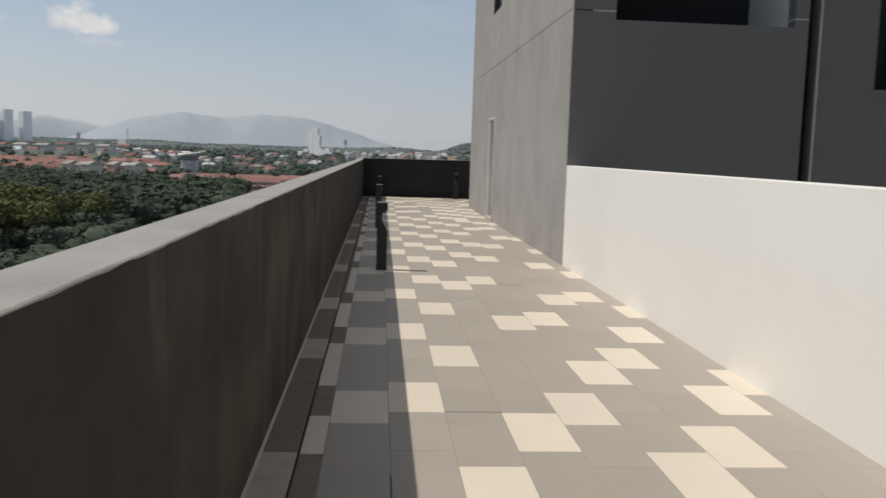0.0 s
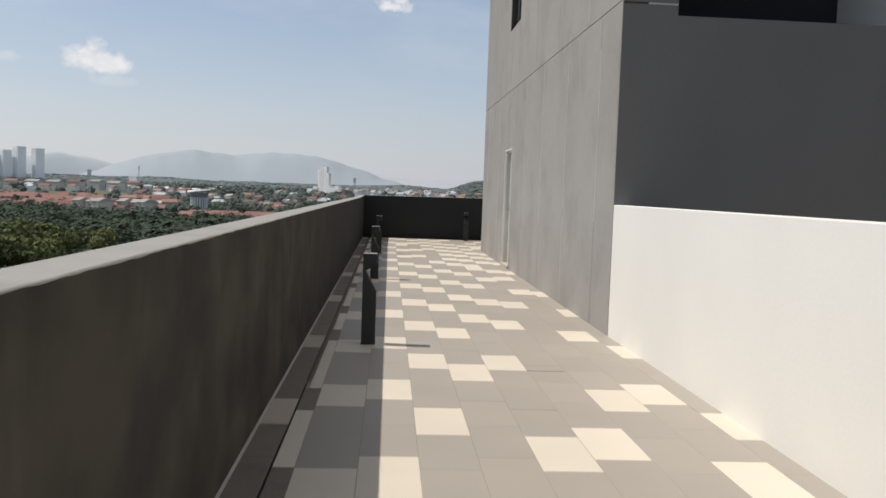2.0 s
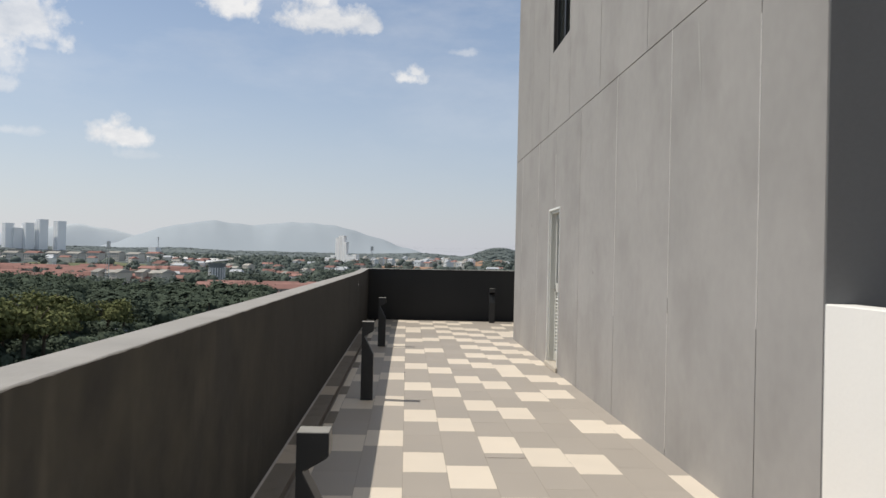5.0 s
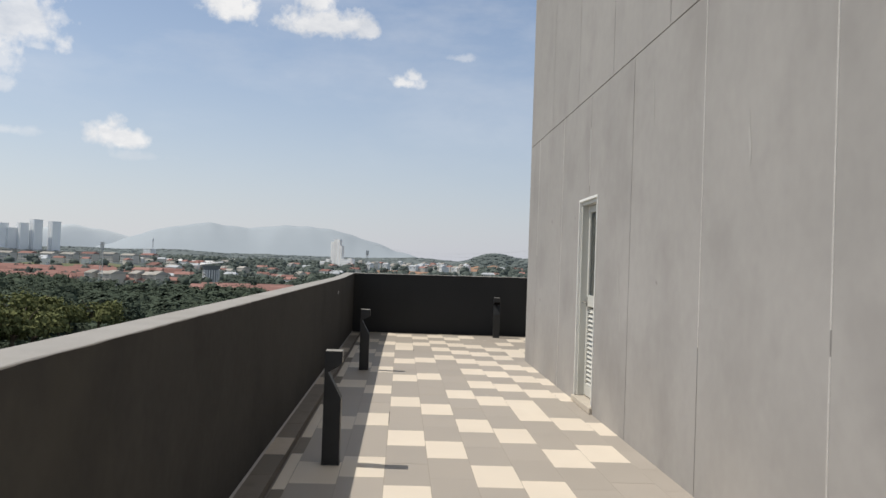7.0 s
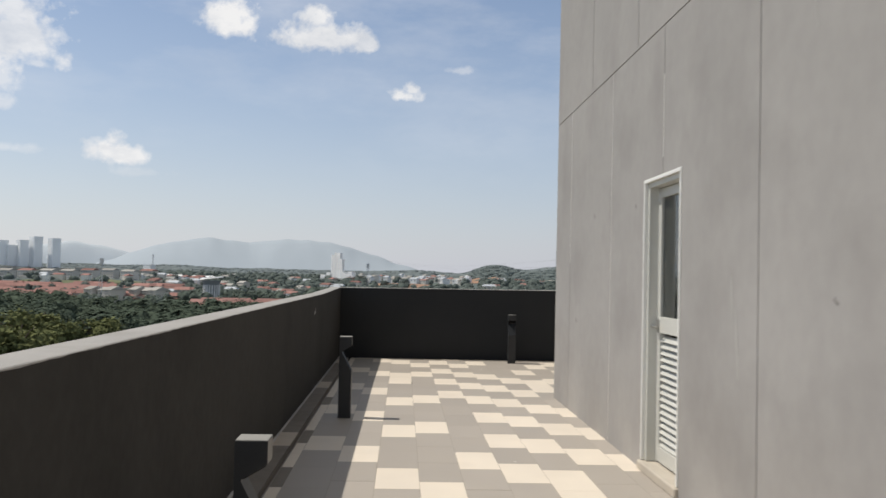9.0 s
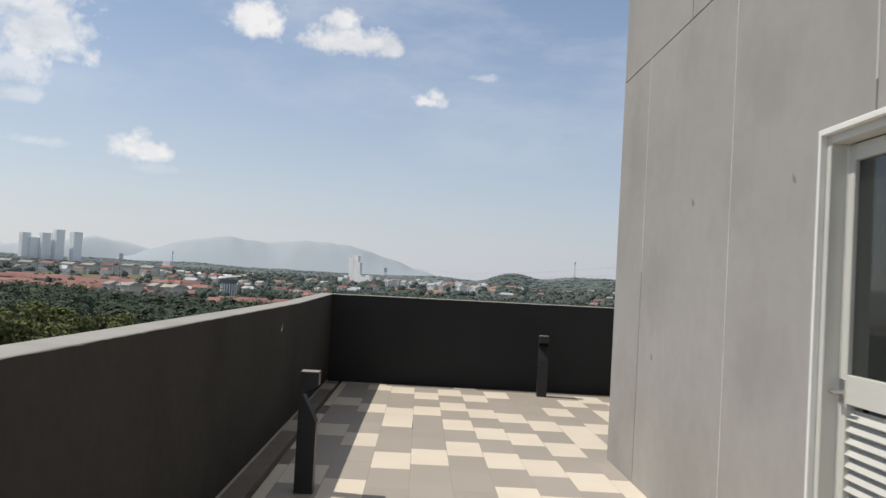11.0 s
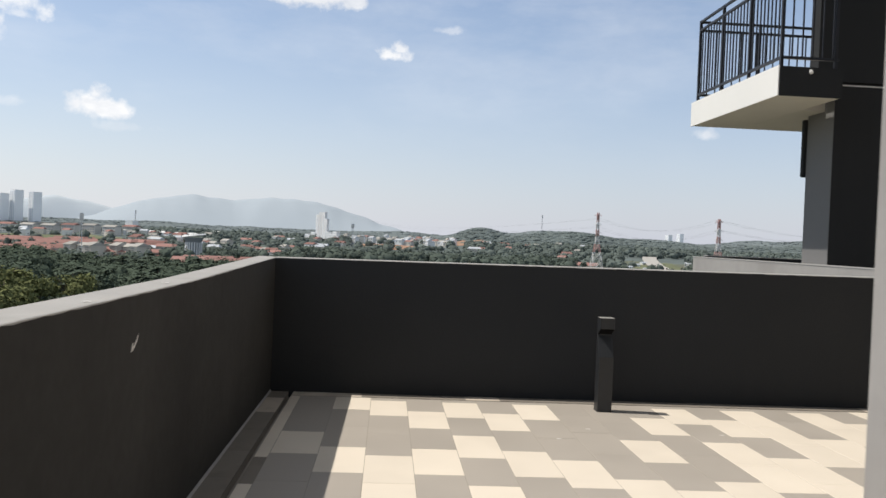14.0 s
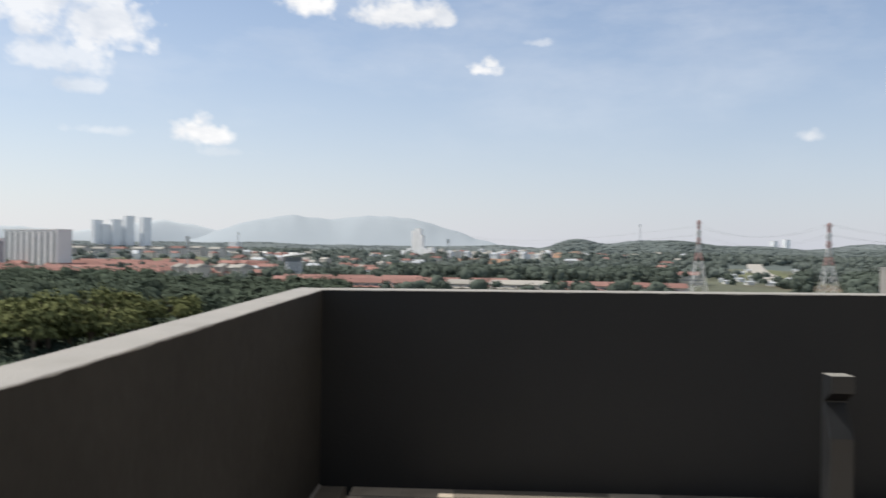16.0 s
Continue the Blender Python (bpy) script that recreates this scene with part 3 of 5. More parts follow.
# ---- window ----
def build_window():
    w = thing("window_1", (WALL_X, (WIN_Y0 + WIN_Y1) / 2, WIN_Z0), "black framed two-light window in the grey wall", "window", kind="structure")
    L, h = WIN_Y1 - WIN_Y0, WIN_Z1 - WIN_Z0
    f = bmesh.new()
    for a, b, z0, z1 in ((-L / 2, -L / 2 + 0.05, 0, h), (L / 2 - 0.05, L / 2, 0, h), (-L / 2 + 0.05, L / 2 - 0.05, 0, 0.05), (-L / 2 + 0.05, L / 2 - 0.05, h - 0.05, h), (-0.04, 0.04, 0.05, h - 0.05)):
        box_bm(0.05, a, z0, 0.12, b, z1, 0.003, f)
    part("window_frame", f, M_FRAME, w)
    part("pane", box_bm(0.08, -L / 2 + 0.05, 0.05, 0.086, -0.04, h - 0.05), M_GLASS, w)
    part("pane", box_bm(0.08, 0.04, 0.05, 0.086, L / 2 - 0.05, h - 0.05), M_GLASS, w)
    # charcoal sheet gives the window its unlit room's darkness
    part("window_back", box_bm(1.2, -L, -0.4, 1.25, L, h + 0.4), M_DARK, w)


build_window()


# ---- bollard lights ----
def build_bollard():
    b = thing("bollard_light", (0.557, -17.07, 0), "black square bollard light with a notched head", "bollard light", "bollards along the parapet")
    prof = [(-0.061, 0.010), (0.061, 0.010), (0.061, 0.465), (-0.034, 0.645), (-0.034, 0.652), (0.061, 0.708), (0.061, 0.795), (-0.061, 0.795)]
    part("post", prism_bm(prof, -0.061, 0.061, 0.0018), M_BOLLARD, b)
    part("base_plate", box_bm(-0.064, -0.064, 0.0, 0.064, 0.064, 0.010, 0.003), M_BOLLARD, b)
    # added plate whose dusty grey also carries the top's sunlit brightness
    part("cap", box_bm(-0.0595, -0.0595, 0.7935, 0.0595, 0.0595, 0.7975, 0.001), M_CAP_LIT, b, "added cap plate, dusty grey lightened for the sunlit top")
    lens = bmesh.new()
    box_bm(-0.050, -0.058, -0.003, 0.046, 0.058, 0.003, 0.001, lens)
    bmesh.ops.transform(lens, matrix=pose(0.0135, 0, 0.6795, 0, -30.5, 0), verts=lens.verts)
    part("lens", lens, M_LENS, b, "lamp lens under the head, near-black for the notch shade")
    part("screw", tube_bm((0.0, -0.0608, 0.775), (0.0, -0.0622, 0.775), 0.004), M_RAIL, b)
    return b


bollard = build_bollard()
copy_thing(bollard, pose(0.512, -11.48, 0))
copy_thing(bollard, pose(0.506, -6.14, 0))
lone = copy_thing(bollard, pose(2.872, -0.472, 0, 0, 0, -90))
tagged(lone, "black square bollard light standing before the end parapet")


# ---- small marks ----
mark = bmesh.new()
pts = [(0, 0), (0.012, 0.004), (0.03, 0.02), (0.05, 0.05), (0.058, 0.085), (0.046, 0.06), (0.028, 0.034), (0.016, 0.026), (0.012, 0.05), (0.006, 0.03)]
front = mark.faces.new([mark.verts.new((0.0005, -4.29 + y * 1.6, 0.918 + z * 0.75)) for y, z in pts])
up = bmesh.ops.extrude_face_region(mark, geom=[front])["geom"]
bmesh.ops.translate(mark, verts=[v for v in up if isinstance(v, bmesh.types.BMVert)], vec=(0.0015, 0, 0))
bmesh.ops.recalc_face_normals(mark, faces=mark.faces)
part("paint_scrape", mark, M_SEAL, left_parapet, "pale curved scrape mark on the render")


def splash(x, y, z, w, parent, name="paint_fleck"):
    """A small flat splash of pale paint with a ragged outline."""
    bm = bmesh.new()
    rnd = random.Random(int(x * 1000) + int(y * 77))
    ring = [bm.verts.new((x + w * math.cos(a) * rnd.uniform(0.5, 1.2), y + 0.8 * w * math.sin(a) * rnd.uniform(0.5, 1.2), z)) for a in [i * math.tau / 9 for i in range(9)]]
    f = bm.faces.new(ring)
    top = bmesh.ops.extrude_face_region(bm, geom=[f])["geom"]
    bmesh.ops.translate(bm, verts=[v for v in top if isinstance(v, bmesh.types.BMVert)], vec=(0, 0, 0.0012))
    bmesh.ops.recalc_face_normals(bm, faces=bm.faces)
    part(name, bm, M_SEAL, parent, "small pale paint fleck")


for x, y, w in ((2.576, -1.21, 0.018), (2.277, -1.565, 0.020), (3.592, -1.30, 0.018), (2.55, -22.3, 0.02), (2.35, -15.6, 0.012), (1.95, -8.1, 0.012)):
    splash(x, y, 0.0006, w, floor)
for y in (-4.72, -3.55, -1.1, -19.2):
    splash(-0.05 + 0.02 * math.sin(y * 9), y, top_at(y) + 0.0025, 0.02, left_parapet)
# open joints between floor tiles
M_GAP = material("open_joint", (0.06, 0.052, 0.045), 0.95, 0.2, 8, 60, 0.2)
for xa, ya, xb, yb in ((0.896, -22.735, 1.20, -22.735), (0.593, -23.66, 0.593, -23.98), (1.81, -18.1, 2.10, -18.1), (1.50, -14.02, 1.80, -14.02), (0.896, -9.3, 0.896, -9.9), (1.20, -3.1, 1.20, -3.5)):
    part("open_joint", box_bm(xa - 0.003, ya - 0.003, 0.0002, xb + 0.003, yb + 0.003, 0.0010), M_GAP, floor, "dark open tile joint")
# pale smears of filler on the grey wall
M_SMEAR = material("pale_filler", (0.40, 0.39, 0.375), 0.9, 0.15, 6, 40, 0.1)
for y, z, w, h in ((-10.12, 1.10, 0.025, 0.24), (-10.05, 1.32, 0.015, 0.16), (-11.0, 2.75, 0.012, 0.22), (-14.5, 2.9, 0.02, 0.3), (-12.9, 2.2, 0.02, 0.18)):
    bm = bmesh.new()
    rnd = random.Random(int(-y * 100))
    ring = [bm.verts.new((WALL_X - 0.0008, y + 0.12 * (math.sin(a) * h) + w * math.cos(a) * rnd.uniform(0.3, 1.1), z + h * math.sin(a) * rnd.uniform(0.7, 1.05))) for a in [i * math.tau / 14 for i in range(14)]]
    bm.faces.new(ring)
    top = bmesh.ops.extrude_face_region(bm, geom=list(bm.faces))["geom"]
    bmesh.ops.translate(bm, verts=[v for v in top if isinstance(v, bmesh.types.BMVert)], vec=(-0.0006, 0, 0))
    bmesh.ops.recalc_face_normals(bm, faces=bm.faces)
    part("smear", bm, M_SMEAR, block_wall, "pale smear of filler")
# scuffs on the grey wall
for y, z, w in ((-5.75, 0.98, 0.035), (-6.55, 2.02, 0.04), (-8.02, 2.0, 0.03), (-5.05, 0.62, 0.012), (-6.1, 0.55, 0.015), (-11.2, 1.35, 0.03)):
    bm = bmesh.new()
    rnd = random.Random(int(-y * 100))
    ring = [bm.verts.new((WALL_X - 0.0008, y + w * math.cos(a) * rnd.uniform(0.2, 1.1), z + w * 0.9 * math.sin(a + 0.5) * rnd.uniform(0.2, 1.1))) for a in [i * math.tau / 11 for i in range(11)]]
    bm.faces.new(ring)
    top = bmesh.ops.extrude_face_region(bm, geom=list(bm.faces))["geom"]
    bmesh.ops.translate(bm, verts=[v for v in top if isinstance(v, bmesh.types.BMVert)], vec=(-0.0006, 0, 0))
    bmesh.ops.recalc_face_normals(bm, faces=bm.faces)
    part("scuff", bm, M_SCUFF, block_wall, "small dark scuff mark")


# ---- the wing with balconies ----
M_COLUMN = material("mid_grey_paint", (0.175, 0.172, 0.170), 0.75, 0.08, 1.5, 50, 0.12)


def build_wing():
    w = thing("wing", (5.9, 1.65, 0), "dark grey apartment wing with white edged balconies", "apartment wing", kind="structure")

    def p(name, bm, mat, label=""):
        bmesh.ops.translate(bm, verts=bm.verts, vec=(-5.9, -1.65, 0))
        return part(name, bm, mat, w, label)
    p("wall", box_bm(5.9, 1.65, -6, 12.0, 1.85, 3.33), M_DARK, "dark charcoal painted wall")
    p("upper_wall", box_bm(5.69, 1.65, 3.345, 12.0, 1.85, 12.8), M_DARK, "dark charcoal painted wall")
    p("groove", box_bm(5.76, 1.644, 3.30, 7.2, 1.65, 3.314), M_SEAL, "thin pale groove line")
    p("column", box_bm(5.895, 1.654, -6, 6.3, 2.25, 3.325), M_COLUMN, "mid-grey column beside the dark wall")
    p("utility_box", box_bm(5.86, 2.26, 2.32, 5.99, 2.33, 3.0, 0.01), M_DARK, "dark box hung behind the column")
    for k in range(4):
        z = 3.04 + 3.15 * k
        s = p("balcony_slab", box_bm(4.95, 1.0, z, 5.62, 3.55, z + 0.30, 0.004), M_SOFFIT, "cream balcony slab")
        f = box_bm(4.935, 0.985, z - 0.005, 4.949, 3.565, z + 0.31, 0.002)
        p("fascia", f, M_WHITE, "white balcony edge")
        p("end_beam", box_bm(4.949, 0.975, z - 0.004, 5.62, 0.998, z + 0.30), M_DARK, "charcoal balcony end beam")
        p("slab_back", box_bm(5.62, 1.86, z, 8.5, 3.55, z + 0.30), M_SOFFIT, "cream balcony slab")
    z0 = 3.34
    for k in range(2):
        z = z0 + 3.15 * k
        rail = thing("railing", (4.99, 1.05, z), "black steel balcony railing with thin upright bars", "railing")

        def q(name, bm):
            bmesh.ops.translate(bm, verts=bm.verts, vec=(-4.99, -1.05, -z))
            return part(name, bm, M_RAIL, rail)
        for zz in (0.09, 0.94, 1.05):
            q("rail", box_bm(4.976, 1.03, z + zz, 5.004, 3.50, z + zz + 0.028))
            q("rail", box_bm(5.008, 3.465, z + zz, 6.6, 3.50, z + zz + 0.028))
            q("rail", box_bm(5.008, 1.03, z + zz, 5.60, 1.065, z + zz + 0.028))
        bar = mesh_of("bar", box_bm(-0.007, -0.007, 0.11, 0.007, 0.007, 0.95), M_RAIL)
        post = mesh_of("post", box_bm(-0.016, -0.016, 0.0, 0.016, 0.016, 1.08), M_RAIL)
        spots = [(0.0, 0.0935 * i) for i in range(1, 26)] + [(0.11 * i, 2.43) for i in range(1, 14)] + [(0.11 * i, 0.0) for i in range(1, 6)]
        for i, (dx, dy) in enumerate(spots):
            o = new("bar", bar)
            o.parent, o.location = rail, (dx, dy, 0)
        for dx, dy in ((0, 0), (0, 0.82), (0, 1.64), (0, 2.43), (0.8, 2.43), (0.58, 0.0)):
            o = new("post", post)
            o.parent, o.location = rail, (dx, dy, 0)
    lamp = thing("beam_fitting", (5.27, 0.955, 3.285), "small white dome fitting on the beam", "light fitting")
    d = bmesh.new()
    bmesh.ops.create_uvsphere(d, u_segments=12, v_segments=6, radius=0.022)
    part("dome", d, M_SEAL, lamp)
    part("bracket", box_bm(-0.012, 0.0, 0.0, 0.012, 0.022, 0.03), M_SEAL, lamp)


build_wing()
ledge = tagged(part("wall_parapet_wing", box_bm(5.72, 0.17, -3.0, 5.88, 5.42, 1.285), M_PANEL), "light grey parapet of the lower wing terrace", "parapet", kind="structure")
part("coping", box_bm(5.715, 0.165, 1.285, 5.888, 5.43, 1.297), M_COPING, ledge)
part("end_wall", box_bm(5.88, 5.30, -3.0, 12.0, 5.42, 1.31), M_DARK, ledge, "charcoal end wall of the wing terrace")
part("end_coping", box_bm(5.89, 5.29, 1.31, 12.0, 5.43, 1.322), M_COPING, ledge)
tagged(part("roof_wing_terrace", box_bm(5.88, 0.17, -3.2, 12.0, 5.30, -0.2), M_BED), "cement deck of the wing terrace", "deck", kind="structure")
tagged(part("podium_body", box_bm(0.0, BACK_Y, -31, 12.0, 0.0, -3.25), M_PANEL), "grey lower storeys under the terrace", "building", kind="structure")


# ---- the land below: ground, hills, woods ----
GROUND_Z = -30.0
M_GROUND = material("scrub_ground", (0.12, 0.13, 0.09), 0.95, 0.5, 0.012, 0.15, 0.0, dirt=0.75, dirt_color=(0.26, 0.15, 0.10), dirt_scale=0.004)
# distance haze is mixed into these hill and mountain base colours
M_HILL = material("hazed_hill_green", (0.142, 0.168, 0.166), 1.0, 0.30, 0.012, 0.09, 0.0, island=0.12, spec=0.0)
M_HILL_FAR = material("hazed_far_hill_green", (0.180, 0.208, 0.214), 1.0, 0.22, 0.008, 0.05, 0.0, island=0.08, spec=0.0)
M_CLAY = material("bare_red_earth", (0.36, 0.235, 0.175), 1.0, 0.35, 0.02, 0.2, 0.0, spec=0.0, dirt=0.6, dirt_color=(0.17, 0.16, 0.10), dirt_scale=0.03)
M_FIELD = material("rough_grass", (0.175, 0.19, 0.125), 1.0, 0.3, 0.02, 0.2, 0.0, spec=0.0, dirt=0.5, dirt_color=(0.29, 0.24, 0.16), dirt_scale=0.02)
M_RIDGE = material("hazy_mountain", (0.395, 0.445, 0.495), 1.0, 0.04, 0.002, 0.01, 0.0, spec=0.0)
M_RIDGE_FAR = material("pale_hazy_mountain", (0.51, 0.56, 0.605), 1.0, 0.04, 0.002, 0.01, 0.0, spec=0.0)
M_LEAF = material("leaf_green", (0.080, 0.102, 0.076), 0.95, 0.25, 0.05, 0.6, 0.0, island=0.40, spec=0.03)
M_LEAF_LIGHT = material("leaf_yellow_green", (0.150, 0.163, 0.072), 0.95, 0.25, 0.1, 0.9, 0.0, island=0.5, spec=0.05)
# leaf greens go paler and bluer with distance to carry the haze
M_LEAF_MID = material("hazed_mid_leaf", (0.100, 0.122, 0.104), 1.0, 0.28, 0.03, 0.3, 0.0, island=0.25, spec=0.0)
M_LEAF_FAR = material("hazed_far_leaf", (0.128, 0.152, 0.140), 1.0, 0.3, 0.01, 0.2, 0.0, island=0.22, spec=0.0)
M_BARK = material("bark", (0.12, 0.095, 0.07), 0.9, 0.3, 2, 20, 0.4)
M_ROOF = material("red_roof_tile", (0.32, 0.185, 0.165), 0.95, 0.2, 0.05, 1.0, 0.0, per_piece=0.45, spec=0.05, dirt=0.5, dirt_color=(0.22, 0.15, 0.13), dirt_scale=0.15)
M_ROOFGREY = material("grey_roof_tile", (0.36, 0.345, 0.32), 0.85, 0.2, 0.05, 1.0, 0.0, per_piece=0.35)
M_HOUSE = material("cream_render", (0.64, 0.605, 0.555), 0.8, 0.1, 0.1, 2, 0.0, per_piece=0.25)
M_BLOCK = material("pale_block", (0.82, 0.82, 0.82), 0.8, 0.08, 0.05, 1, 0.0, per_piece=0.15)
# tower white and its bands are lightened to carry distance haze
M_FARTOWER = material("hazed_tower_white", (0.90, 0.91, 0.92), 0.9, 0.04, 0.02, 1, 0.0, per_piece=0.12)
M_FARGLASS = material("hazed_window_band", (0.66, 0.69, 0.72), 0.6, 0.05, 0.05, 1, 0.0)
M_BAND = material("window_band", (0.24, 0.26, 0.28), 0.4, 0.1, 0.1, 1, 0.0)
M_FLATWIN = material("dim_flat_window", (0.34, 0.32, 0.30), 0.4, 0.1, 0.1, 1, 0.0)
M_METALROOF = material("pale_metal_roof", (0.50, 0.53, 0.57), 0.5, 0.06, 0.1, 1, 0.0, per_piece=0.2)
M_RED = material("mast_red", (0.50, 0.31, 0.29), 0.7, 0.08, 1, 5, 0.0)
M_MASTWHITE = material("mast_white", (0.66, 0.66, 0.66), 0.7, 0.08, 1, 5, 0.0)
M_MAST = material("grey_steel_mast", (0.34, 0.35, 0.36), 0.6, 0.08, 1, 5, 0.0)
M_ROAD = material("pale_road", (0.42, 0.40, 0.37), 0.9, 0.1, 0.05, 1, 0.0)

HILLS = [(6.0, 2350, 1.7, 380, 52), (9.5, 2500, 2.2, 420, 40), (12.6, 2300, 2.6, 450, 44), (17.5, 2500, 3.0, 500, 34), (23.2, 2600, 2.6, 500, 44), (27.4, 2500, 2.4, 500, 50),
         (1.5, 2700, 3.0, 400, 26), (-3.0, 3000, 4.0, 400, 20), (-9.0, 2800, 3.5, 400, 22), (-14.5, 2700, 3.0, 400, 24), (-20.0, 2900, 4.0, 400, 26), (-27.0, 2600, 4.0, 400, 22),
         (33.0, 2500, 4.0, 500, 44), (-34.0, 2700, 5.0, 400, 28)]


def spot(az, dist):
    a = radians(az)
    return math.sin(a) * dist, -12 + math.cos(a) * dist


def land(x, y):
    r, az = math.hypot(x, y + 12), math.degrees(math.atan2(x, y + 12))
    z = GROUND_Z
    z += float(np.interp(r, [1000, 1250, 1500, 1750, 2000, 2500], [0, 7.5, 15, 19.5, 22, 24]))
    for a, d, wa, wd, h in HILLS:
        z += h * 0.72 * math.exp(-((az - a) / wa) ** 2 - ((r - d) / wd) ** 2)
    if r > 700:
        z += 3 * min((r - 700) / 800, 1) * noise.noise(Vector((x / 260, y / 260, 0)))
        z += 2.2 * min((r - 700) / 800, 1) * noise.noise(Vector((x / 70, y / 70, 3)))
    return z


def build_ground():
    verts, faces = [], []
    rings = [6, 60, 150, 300, 500, 700, 850, 1000, 1150, 1300, 1450, 1600, 1750, 1900, 2050, 2200, 2350, 2500, 2700, 2900, 3200, 3600, 4200, 4900]
    bearings = [-180 + i * 6 for i in range(23)] + [-42 + i * 0.6 for i in range(141)] + [48 + i * 6 for i in range(22)]
    for r in rings:
        for az in bearings:
            x, y = spot(az, r)
            verts.append((x, y, land(x, y)))
    n = len(bearings)
    for i in range(len(rings) - 1):
        for j in range(n):
            k = (j + 1) % n
            faces.append((i * n + j, i * n + k, (i + 1) * n + k, (i + 1) * n + j))
    faces.append(tuple(range(n))[::-1])
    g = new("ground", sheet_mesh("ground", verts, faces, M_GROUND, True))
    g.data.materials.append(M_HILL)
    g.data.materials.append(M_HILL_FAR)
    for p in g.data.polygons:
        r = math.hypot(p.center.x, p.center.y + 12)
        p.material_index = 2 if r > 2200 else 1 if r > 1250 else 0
    tagged(g, "green wooded land with bare red soil below", "ground", kind="structure")


def build_ridge(name, dist, profile, width, label, mat):
    """A far mountain: a height field whose crest follows the given hills."""
    verts, faces = [], []
    azs = [p / 5 for p in range(int((min(p[0] for p in profile) - 8) * 5), int((max(p[0] for p in profile) + 8) * 5))]
    rows = 13
    for i in range(rows):
        u = i / (rows - 1) * 2 - 1
        r = dist + u * width
        for az in azs:
            crest = float(np.interp(az, [a for a, h in profile], [h for a, h in profile]))
            crest = 0.5 * crest + 0.25 * float(np.interp(az - 0.6, [a for a, h in profile], [h for a, h in profile])) + 0.25 * float(np.interp(az + 0.6, [a for a, h in profile], [h for a, h in profile]))
            x, y = spot(az, r)
            z = GROUND_Z + crest * (1 - abs(u) ** 1.4)
            z += 9 * (1 - abs(u)) * noise.noise(Vector((az * 0.9, u * 2.5, dist))) * min(crest / 80, 1)
            verts.append((x, y, z))
    n = len(azs)
    for i in range(rows - 1):
        for j in range(n - 1):
            faces.append((i * n + j, i * n + j + 1, (i + 1) * n + j + 1, (i + 1) * n + j))
    tagged(new(name, sheet_mesh(name, verts, faces, mat, True)), label, "mountain", kind="structure")


build_ground()
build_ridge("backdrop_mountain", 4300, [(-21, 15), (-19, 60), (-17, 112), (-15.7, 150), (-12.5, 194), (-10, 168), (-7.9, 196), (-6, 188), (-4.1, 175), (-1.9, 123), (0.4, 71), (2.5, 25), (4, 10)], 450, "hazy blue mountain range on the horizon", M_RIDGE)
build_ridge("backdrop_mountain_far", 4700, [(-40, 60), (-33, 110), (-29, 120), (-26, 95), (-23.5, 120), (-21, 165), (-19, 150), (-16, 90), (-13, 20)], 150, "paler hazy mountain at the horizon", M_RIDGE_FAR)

rng = np.random.default_rng(7)


def leaf_cloud(centres, radii, count, size, loose=0.6):
    """Small square leaf sprays scattered through crowns, as vertex and face arrays."""
    m = len(centres)
    d = rng.normal(size=(m, count, 3))
    d /= np.linalg.norm(d, axis=2, keepdims=True)
    lobes = 1 + 0.35 * np.sin(d[:, :, 0:1] * 5 + rng.uniform(0, 6, (m, 1, 1))) * np.cos(d[:, :, 1:2] * 4 + rng.uniform(0, 6, (m, 1, 1))) + 0.2 * np.sin(d[:, :, 2:3] * 9 + rng.uniform(0, 6, (m, 1, 1)))
    depth = rng.uniform(0.55, 1.0, (m, count, 1)) ** 0.6
    d[:, :, 2] = np.where(d[:, :, 2] < -0.35, -0.35 * rng.uniform(0, 1, (m, count)), d[:, :, 2])
    p = centres[:, None, :] + d * depth * lobes * radii[:, None, :]
    out = d + np.array((0, 0, 0.5)) + loose * rng.normal(size=(m, count, 3))
    a = np.cross(rng.normal(size=(m, count, 3)), out)
    a /= np.linalg.norm(a, axis=2, keepdims=True) + 1e-9
    b = np.cross(a, out)
    b /= np.linalg.norm(b, axis=2, keepdims=True) + 1e-9
    s = size * rng.uniform(0.6, 1.3, (m, count, 1))
    q = np.stack([p - a * s - b * s * 0.5, p + a * s * 0.6 - b * s * 0.7, p + a * s + b * s * 0.5, p - a * s * 0.5 + b * s * 0.8], axis=2)
    v = q.reshape(-1, 3)
    f = np.arange(len(v)).reshape(-1, 4)
    return v, f


def fast_mesh(name, v, f, mat, smooth=False):
    me = bpy.data.meshes.new(name)
    k = f.shape[1]
    me.vertices.add(len(v))
    me.vertices.foreach_set("co", v.astype(np.float32).ravel())
    me.loops.add(f.size)
    me.loops.foreach_set("vertex_index", f.astype(np.int32).ravel())
    me.polygons.add(len(f))
    me.polygons.foreach_set("loop_start", np.arange(0, f.size, k, dtype=np.int32))
    me.update(calc_edges=True)
    me.materials.append(mat)
    if smooth:
        me.polygons.foreach_set("use_smooth", [True] * len(me.polygons))
    return me


